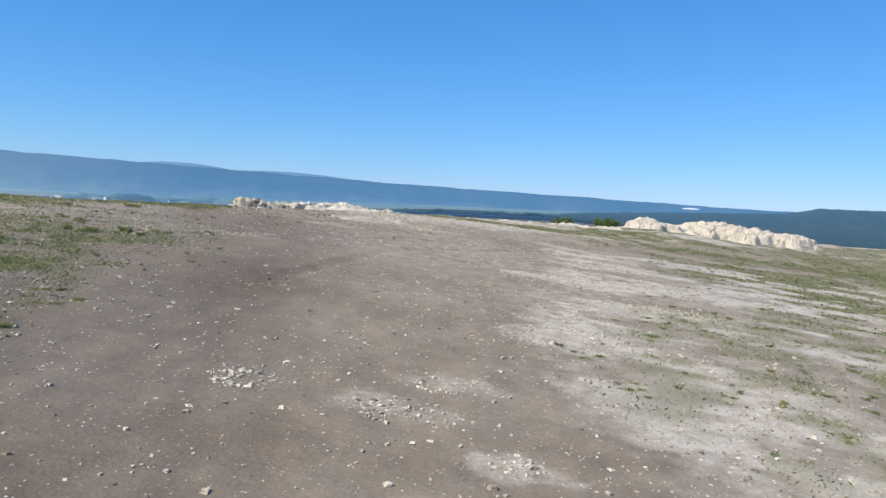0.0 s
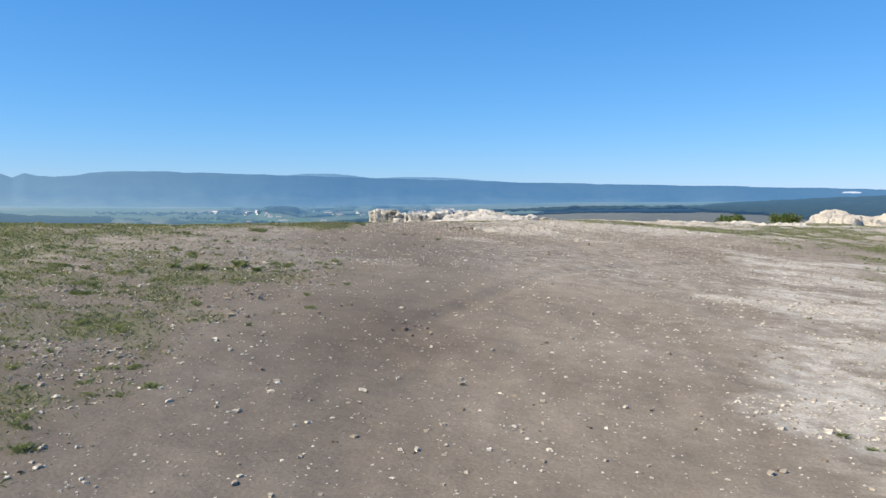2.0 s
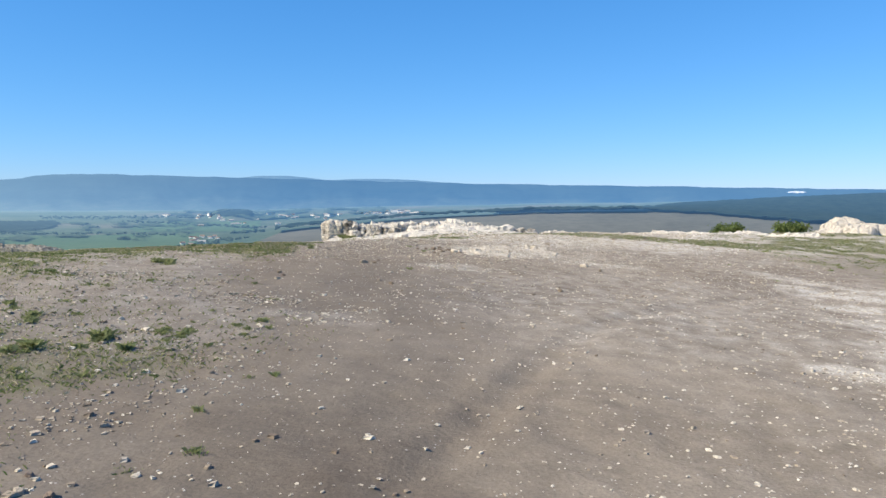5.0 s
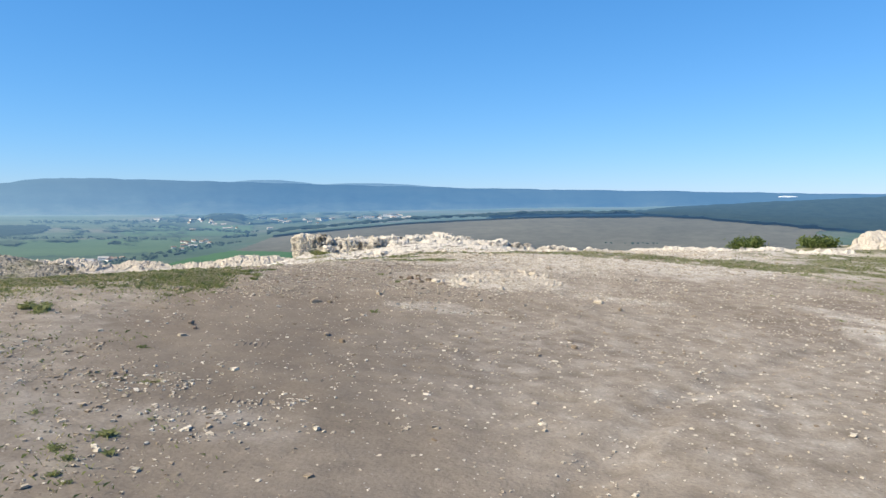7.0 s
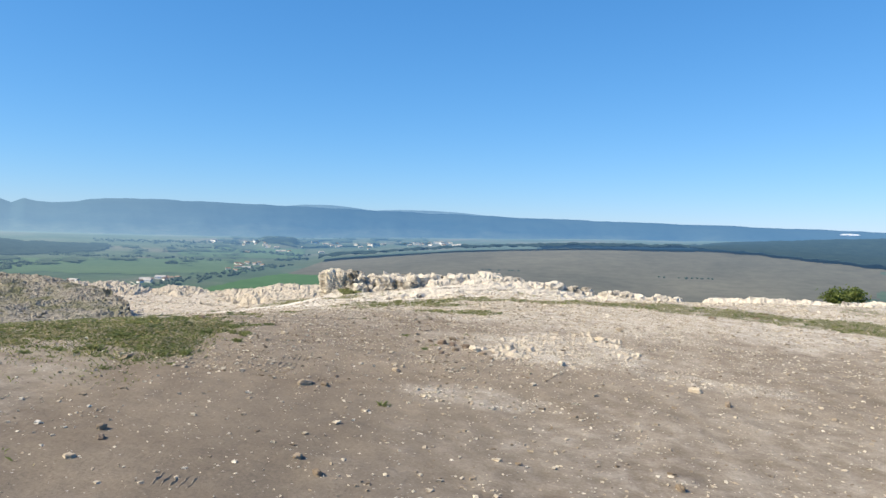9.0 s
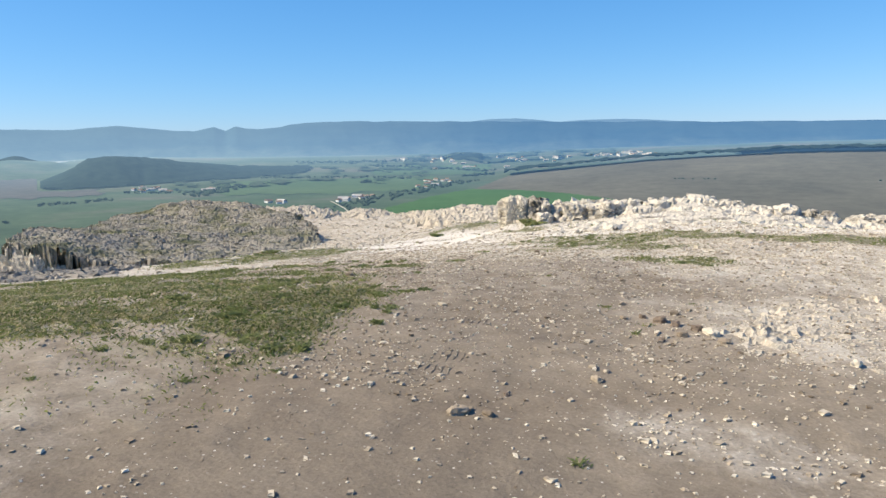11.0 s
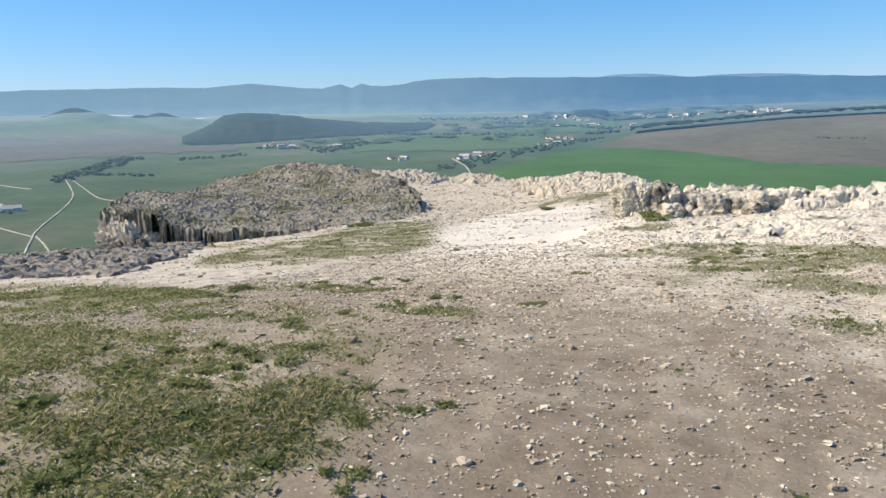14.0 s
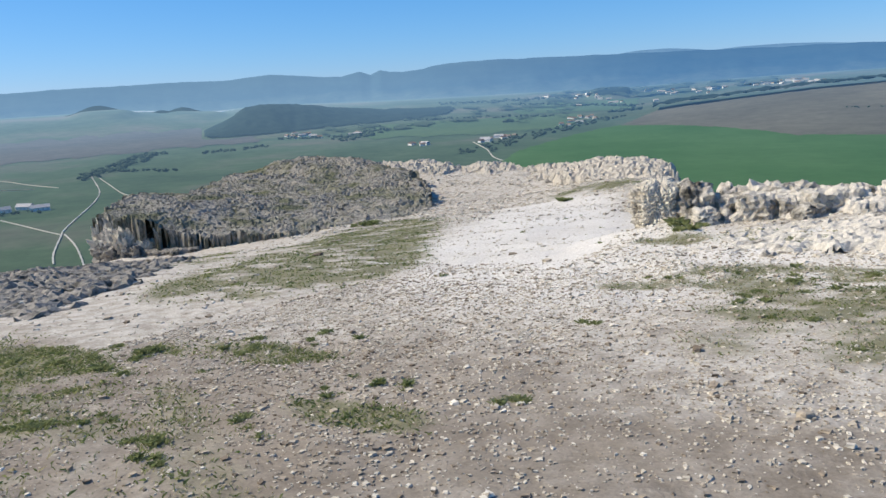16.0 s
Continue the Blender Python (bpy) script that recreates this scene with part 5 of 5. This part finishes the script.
for k, (x, y, rad, tall) in enumerate(((-3.2, 6.3, 0.2, 0.07), (-3.4, 6.65, 0.22, 0.07), (-4.3, 7.5, 0.35, 0.08), (-5.75, 9.3, 0.5, 0.08), (-4.2, 10.9, 0.25, 0.07), (-4.3, 10.5, 0.22, 0.13), (-3.95, 11.35, 0.4, 0.07), (-5.45, 11.1, 0.4, 0.09),
                                       (-5.95, 14.4, 0.28, 0.13), (-6.2, 12.7, 0.5, 0.08), (-4.9, 10.2, 0.2, 0.12), (-3.1, 5.3, 0.2, 0.07), (-4.9, 8.6, 0.35, 0.08), (-5.2, 16.45, 0.25, 0.09), (-5.6, 16.4, 0.3, 0.10), (-5.9, 16.05, 0.25, 0.10), (-5.1, 17.4, 0.3, 0.09),
                                       (-5.2, 18.2, 0.3, 0.09), (-6.3, 17.2, 0.6, 0.11), (-7.2, 17.8, 0.6, 0.11), (-8.3, 17.1, 0.7, 0.10), (-6.8, 18.3, 0.5, 0.10), (-6.5, 18.35, 0.3, 0.12), (-6.4, 18.85, 0.16, 0.08), (-6.8, 18.7, 0.16, 0.08), (-5.6, 19.35, 0.1, 0.06),
                                       (-6.9, 20.45, 0.18, 0.08), (-6.5, 20.7, 0.12, 0.08), (-5.73, 20.65, 0.13, 0.09), (-7.2, 19.4, 0.16, 0.09), (-6.85, 19.8, 0.16, 0.07), (-8.2, 19.2, 0.2, 0.08), (-6.9, 19.25, 0.12, 0.08), (-8.0, 19.4, 0.16, 0.08), (-10.3, 19.9, 0.5, 0.10),
                                       (-8.95, 20.5, 0.3, 0.12), (-9.6, 20.6, 0.4, 0.11), (-8.5, 21.2, 0.4, 0.10), (-7.95, 21.6, 0.25, 0.09), (-6.05, 22.65, 0.12, 0.08), (-6.05, 24.5, 0.25, 0.08), (-4.6, 23.4, 0.7, 0.07), (-4.4, 24.4, 0.6, 0.07), (-3.3, 21.1, 0.4, 0.07),
                                       (-6.6, 26.7, 0.3, 0.20), (-21.4, 37.4, 0.6, 0.32), (-15.8, 42.0, 0.3, 0.4), (1.3, 7.0, 0.3, 0.05), (1.75, 5.9, 0.35, 0.05), (2.6, 6.2, 0.4, 0.05), (3.8, 6.4, 0.4, 0.06))):
    tuft(x, y, rad, tall, 400 + 3 * k)
rs = np.random.RandomState(55)
for x0, x1, y0, y1, count, label in ((-13, -2.8, 4, 21, 2600, "small green tussocks scattered through the thin turf"), (2.0, 13, 4, 24, 2200, "small green tussocks in the turf beside the path"), (-9, 3, 20.5, 26.5, 700, "small green tussocks before the limestone ridge"), (-24, -9.5, 22, 48, 1300, "small green tussocks on the lower terrace")):
    cx, cy = rs.uniform(x0, x1, count), rs.uniform(y0, y1, count)
    ok = rs.uniform(0, 1, count) < 0.03 + 0.87 * grass_mask(cx, cy)
    cx, cy = cx[ok], cy[ok]
    px, py, ph, pz = tussocks(cx, cy, rs.uniform(0.03, 0.10, len(cx)), rs.uniform(0.018, 0.045, len(cx)), lambda u, v: height(u, v) - 0.006, rs, 45)
    ob = blades("grass_tussocks", px, py, ph, 0.005, M_TUFT, label, 57, 1.0, "stuff", pz)


# ---- shrubs ----
def shrub(x, y, wide, tall, seed):
    r = random.Random(seed)
    root = new("shrub")
    root.matrix_world = Matrix.Translation((x, y, ground_z(x, y)))
    bm = bmesh.new()
    tips = []
    for _ in range(16):
        a, out, h = r.uniform(0, 6.283), r.uniform(0.2, 0.5) * wide, r.uniform(0.55, 1.0) * tall
        p0, p1, p2 = Vector((0.06 * math.cos(a), 0.06 * math.sin(a), -0.12)), Vector((0.5 * out * math.cos(a), 0.5 * out * math.sin(a), 0.55 * h)), Vector((out * math.cos(a), out * math.sin(a), h))
        for q0, q1, r0, r1 in ((p0, p1, 0.012, 0.008), (p1, p2, 0.008, 0.003)):
            side = (q1 - q0).cross(Vector((0, 0, 1))).normalized()
            up = side.cross(q1 - q0).normalized()
            rings = [[bm.verts.new(q + (side * math.cos(t) + up * math.sin(t)) * w) for t in (0, 2.1, 4.2)] for q, w in ((q0, r0), (q1, r1))]
            for i in range(3):
                bm.faces.new((rings[0][i], rings[0][(i + 1) % 3], rings[1][(i + 1) % 3], rings[1][i]))
        tips += [p1.lerp(p2, r.uniform(0, 1)) for _ in range(34)]
    part("stems", bm, M_TWIG, root, "thin brown stems")
    bm = bmesh.new()
    for t in tips:
        for _ in range(3):
            c = t + Vector((r.gauss(0, 0.07), r.gauss(0, 0.07), r.gauss(0, 0.06)))
            a, b = Vector((r.gauss(0, 1), r.gauss(0, 1), r.gauss(0, 1))).normalized(), Vector((r.gauss(0, 1), r.gauss(0, 1), r.gauss(0, 1)))
            b = (b - a * a.dot(b)).normalized()
            l, w = r.uniform(0.035, 0.06), r.uniform(0.016, 0.026)
            bm.faces.new([bm.verts.new(c + p) for p in (-a * l, b * w, a * l, -b * w)])
    part("leaves", bm, M_LEAF, root, "small fresh green leaves")
    return tagged(root, "low fresh green shrub growing at the cliff edge", "shrub", "shrubs at the cliff edge")


shrub(4.75, 29.6, 1.1, 0.40, 1)
shrub(6.2, 28.8, 1.2, 0.22, 2)


# ---- valley details ----
for az0, half, lift in ((59.0, 1.9, 24.0), (53.4, 1.5, 22.0), (54.6, 1.0, 14.0)):
    sheet("low_hill", np.arange(az0 - 2.6, az0 + 2.6, 0.08), np.arange(3180, 3420, 12.0), lambda a, q, c=az0, w=half, k=lift: land(a, q) - 4 + k * np.exp(-((a - c) / w * 1.3) ** 2 - ((q - 3300) / 60.0) ** 2) * (0.85 + 0.3 * fbm(a * 2, q * 0.01, 57)), M_HILL, "low dark wooded hill far across the valley", "hill")
drape("forest_town", lambda a, q: (fbm(a * 1.1, q * 0.012, 58) > 0.52) & (a > 11 + wob(a, q)) & (a < 27 + wob(a, q)) & (q > 2750) & (q < 3420), F_AZ, np.arange(2740, 3430, 12.0), M_HEDGE, 2.0, "dark groves of trees scattered round the far town", "grove", 7.0)
drape("grove_valley", lambda a, q: (fbm(a * 0.9, q * 0.012, 59) > 0.585) & (a > 24 + wob(a, q)) & (a < 46) & (q > 1750) & (q < 3000) & (hill_lift(a, q)[0] < 0.6), F_AZ, np.arange(1740, 3010, 12.0), M_HEDGE, 1.5, "dark groves and scrub between the valley fields", "grove", 6.0)
def spot(az, el):
    """Where the line of sight at these angles meets the valley."""
    rs = np.arange(500, 3480, 4.0)
    under = rise_to(el, rs) <= land(np.full(rs.shape, az), rs)
    r = float(rs[np.argmax(under)]) if under.any() else 3440.0
    x, y = polar(az, r)
    return float(x), float(y), float(land(np.array([az]), np.array([r]))[0])


def track(name, sights, wide, label):
    pts = [Vector(spot(*s)) for s in sights]
    fine = []
    for i in range(len(pts) - 1):
        p0, p1, p2, p3 = pts[max(i - 1, 0)], pts[i], pts[i + 1], pts[min(i + 2, len(pts) - 1)]
        for k in range(12):
            t = k / 12
            fine.append(0.5 * (2 * p1 + (p2 - p0) * t + (2 * p0 - 5 * p1 + 4 * p2 - p3) * t * t + (3 * p1 - p0 - 3 * p2 + p3) * t ** 3))
    fine.append(pts[-1])
    v, f = [], []
    for i, p in enumerate(fine):
        d = fine[min(i + 1, len(fine) - 1)] - fine[max(i - 1, 0)]
        n = Vector((-d.y, d.x, 0)).normalized() * wide * 0.6 * (0.5 + 0.15 * math.sin(i * 1.7))
        az, r = math.degrees(math.atan2(-p.x, p.y)), math.hypot(p.x, p.y)
        z = float(land(np.array([az]), np.array([r]))[0]) + 0.8
        v += [(p.x - n.x, p.y - n.y, z), (p.x + n.x, p.y + n.y, z), (p.x - n.x, p.y - n.y, z - 1.5), (p.x + n.x, p.y + n.y, z - 1.5)]
        if i:
            a, b = 4 * (i - 1), 4 * i
            f += [(a, a + 1, b + 1, b), (a, b, b + 2, a + 2), (a + 1, a + 3, b + 3, b + 1)]
    return tagged(raw_object(name, v, f, M_TRACK), label, "road", kind="structure")


track("road_main", [(57.5, -4.3), (59.4, -4.61), (59.0, -6.1), (61.0, -8.02), (61.4, -8.55), (61.9, -9.66), (61.9, -10.36)], 1.9, "pale winding dirt track across the valley meadows")
track("road_branch", [(68, -6.2), (65.9, -6.78), (64.0, -7.49), (61.4, -8.51)], 1.2, "pale side track joining the winding dirt track")
track("road_fork", [(61.2, -8.5), (60.6, -9.25), (60.2, -10.19), (60.0, -11.0)], 1.7, "pale fork of the dirt track")
track("road_spur", [(59.1, -4.91), (58.4, -5.5), (57.4, -6.27), (56.0, -6.6)], 0.9, "faint dirt track through the meadow")
track("road_village", [(32.4, -4.5), (31.4, -5.05), (30.9, -5.62), (30.1, -5.96)], 2.4, "pale village road bending below the plateau")
track("road_yard", [(66.5, -4.5), (65.0, -4.6), (63.2, -5.05), (61.5, -5.4)], 1.6, "pale trampled strip beside the farm")
track("road_left", [(68, -5.0), (65.5, -5.15), (63.0, -5.35)], 1.0, "faint dirt track through the meadow")


def hedge(name, sights, wide, tall, label, seed, step_m=9.0):
    """A line or grove of trees, each a clump of uneven lumps."""
    r = random.Random(seed)
    pts = [Vector(spot(*s)) for s in sights]
    ball = rock_ball()
    v, f = [], []
    for p, q in zip(pts, pts[1:]):
        n = max(2, int((q - p).length / (step_m * 0.55)))
        for k in range(n):
            if r.random() < 0.2 + 0.25 * math.sin(k * 0.37 + seed):
                continue
            c = p.lerp(q, (k + r.random()) / n)
            d = (q - p).normalized()
            c = c + Vector((-d.y, d.x, 0)) * r.uniform(-0.5, 0.5) * wide
            az, rr = math.degrees(math.atan2(-c.x, c.y)), math.hypot(c.x, c.y)
            z = float(land(np.array([az]), np.array([rr]))[0])
            for _ in range(3):
                s = tall * r.uniform(0.16, 0.4)
                o = np.array([c.x + r.gauss(0, 0.35) * tall * 0.6, c.y + r.gauss(0, 0.35) * tall * 0.6, z + r.uniform(0.12, 0.5) * tall])
                f.append(ball[1] + len(ball[0]) * len(v))
                v.append(ball[0] * s * np.array([1.3, 1.3, 0.75]) * (0.75 + 0.5 * np.array([[r.random()] for _ in ball[0]])) + o)
    return tagged(raw_object(name, np.concatenate(v), np.concatenate(f), M_HEDGE), label, "trees", kind="stuff")


hedge("tree_belt", [(60.5, -5.1), (59.9, -4.96), (55.2, -3.72)], 45, 9, "dark belt of trees along a stream", 1, 7)
hedge("tree_row", [(66.0, -6.9), (64.2, -6.8), (62.4, -6.9)], 12, 5, "dark bushes round the farm buildings", 14, 8)
hedge("tree_row", [(59.1, -4.57), (53.7, -5.03)], 16, 7, "dark row of bushes between the meadows", 2, 11)
hedge("tree_row", [(52.2, -4.01), (47.3, -3.85)], 24, 8, "dark row of trees between the meadows", 3, 9)
hedge("tree_grove", [(42.6, -3.8), (42.0, -3.77), (38.7, -3.11)], 70, 9, "trees round a hamlet below the wooded hill", 4, 6)
hedge("tree_row", [(32.5, -5.3), (31.9, -5.11), (30.0, -4.63), (25.1, -3.71), (22.0, -3.19)], 55, 7, "trees and bushes along the village street", 5, 8)
hedge("tree_grove", [(22.4, -2.85), (20.2, -2.71)], 60, 11, "dark grove beside the ploughed hill", 6, 6)
hedge("tree_row", [(29.7, -1.9), (22.5, -2.35), (20.5, -2.5)], 60, 10, "dark trees between far fields", 7, 9)
hedge("tree_row", [(35, -1.6), (30, -1.62), (26.8, -1.65), (25.1, -1.7)], 90, 11, "dark trees between far fields", 8, 9)
hedge("lone_tree", [(29.95, -3.2), (29.5, -3.2)], 10, 13, "round dark clump of trees alone in the meadow", 9, 5)
hedge("tree_row", [(37.5, -2.6), (30.5, -2.75), (26.5, -2.95)], 40, 9, "dark trees between the meadows", 10, 10)
hedge("tree_row", [(47.0, -3.4), (43.0, -3.5), (40.5, -3.6)], 30, 8, "trees and bushes round the hamlet", 11, 9)
hedge("tree_row", [(7.2, -3.2), (4.2, -3.2)], 8, 5, "thin line of bushes across the ploughed hill", 12, 12)
hedge("tree_row", [(-5.4, -3.25), (-9.7, -3.25)], 8, 5, "thin line of bushes across the ploughed hill", 13, 12)


def house_thing(w, d, h, roof_mat, flat=False):
    root = new("house")
    bm = bmesh.new()
    bmesh.ops.create_cube(bm, size=1.0, matrix=Matrix.Translation((0, 0, h / 2)) @ Matrix.Diagonal((w, d, h, 1)))
    part("wall", bm, M_HOUSE, root)
    bm = bmesh.new()
    if flat:
        bmesh.ops.create_cube(bm, size=1.0, matrix=Matrix.Translation((0, 0, h + 0.3)) @ Matrix.Diagonal((w + 0.8, d + 0.8, 0.6, 1)))
    else:
        lo = [bm.verts.new((sx * (w / 2 + 0.5), sy * (d / 2 + 0.5), h - 0.1)) for sx, sy in ((-1, -1), (1, -1), (1, 1), (-1, 1))]
        hi = [bm.verts.new((sx * (w / 2 + 0.5), 0, h + d * 0.36)) for sx in (-1, 1)]
        for face in ((lo[0], lo[1], hi[1], hi[0]), (lo[2], lo[3], hi[0], hi[1]), (lo[1], lo[2], hi[1]), (lo[3], lo[0], hi[0]), (lo[3], lo[2], lo[1], lo[0])):
            bm.faces.new(face)
    part("roof", bm, roof_mat, root)
    for k in range(max(2, int(w / 4))):
        bm = bmesh.new()
        bmesh.ops.create_cube(bm, size=1.0, matrix=Matrix.Translation((-w / 2 + (k + 0.5) * w / max(2, int(w / 4)), -d / 2 - 0.02, h * 0.55)) @ Matrix.Diagonal((1.2, 0.1, 1.3, 1)))
        part("window", bm, M_SLATE, root)
    return root


cottage = tagged(house_thing(9, 7, 3.6, M_TILE), "small whitewashed village house with a clay roof", "house", "village houses")
barn = tagged(house_thing(17, 8, 4, M_SLATE), "long white farm building with a grey roof", "house", "village houses")
block = tagged(house_thing(30, 11, 9, M_SLATE, True), "white flat-roofed apartment block in the far town", "apartment building", "town blocks")
VILLAGE = [(25.9, -3.58), (25.3, -3.42), (24.9, -3.25), (24.6, -3.51), (24.0, -3.18), (29.8, -4.29), (29.3, -4.26), (31.4, -4.48), (46.2, -3.23), (45.6, -3.17), (45.1, -3.27), (44.6, -3.16), (41.2, -3.46), (41.0, -3.43), (36.9, -4.45), (36.2, -4.43), (43.8, -3.47)]
TOWN = [(24.6, -1.66), (23.9, -1.55), (19.7, -1.51), (16.6, -1.58), (16.3, -1.75), (15.6, -1.59), (15.2, -1.63), (14.6, -1.52), (13.2, -1.4), (12.5, -1.38), (12.0, -1.42), (10.5, -1.3), (10.0, -1.32), (10.1, -1.39), (9.2, -1.44), (27.0, -1.6), (22.0, -2.19), (19.2, -2.22), (18.4, -1.69), (22.5, -1.94)]
FARM = [(64.9, -6.65), (63.5, -6.58), (65.8, -7.05), (62.6, -6.75)]
rng = random.Random(21)
first = {}
for kind_of, sights, extra in (((cottage, barn), VILLAGE, 26), ((block, barn), TOWN, 34), ((barn, barn), FARM, 0)):
    town = kind_of[0] is block
    for k in range(len(sights) + extra):
        az, el = sights[k] if k < len(sights) else (lambda s: (s[0] + rng.gauss(0, 0.9 if town else 0.5), s[1] + rng.uniform(-0.12, 0.12)))(rng.choice(sights))
        src = kind_of[0] if rng.random() < (0.45 if town else 0.7) else kind_of[1]
        if town and k >= len(sights):
            src = barn if rng.random() < 0.5 else cottage
        x, y, z = spot(az, el)
        m = pose(x, y, z - 0.4, 0, 0, az + rng.uniform(-50, 50))
        if src in first:
            copy_thing(src, m)
        else:
            src.matrix_world = m
            first[src] = True
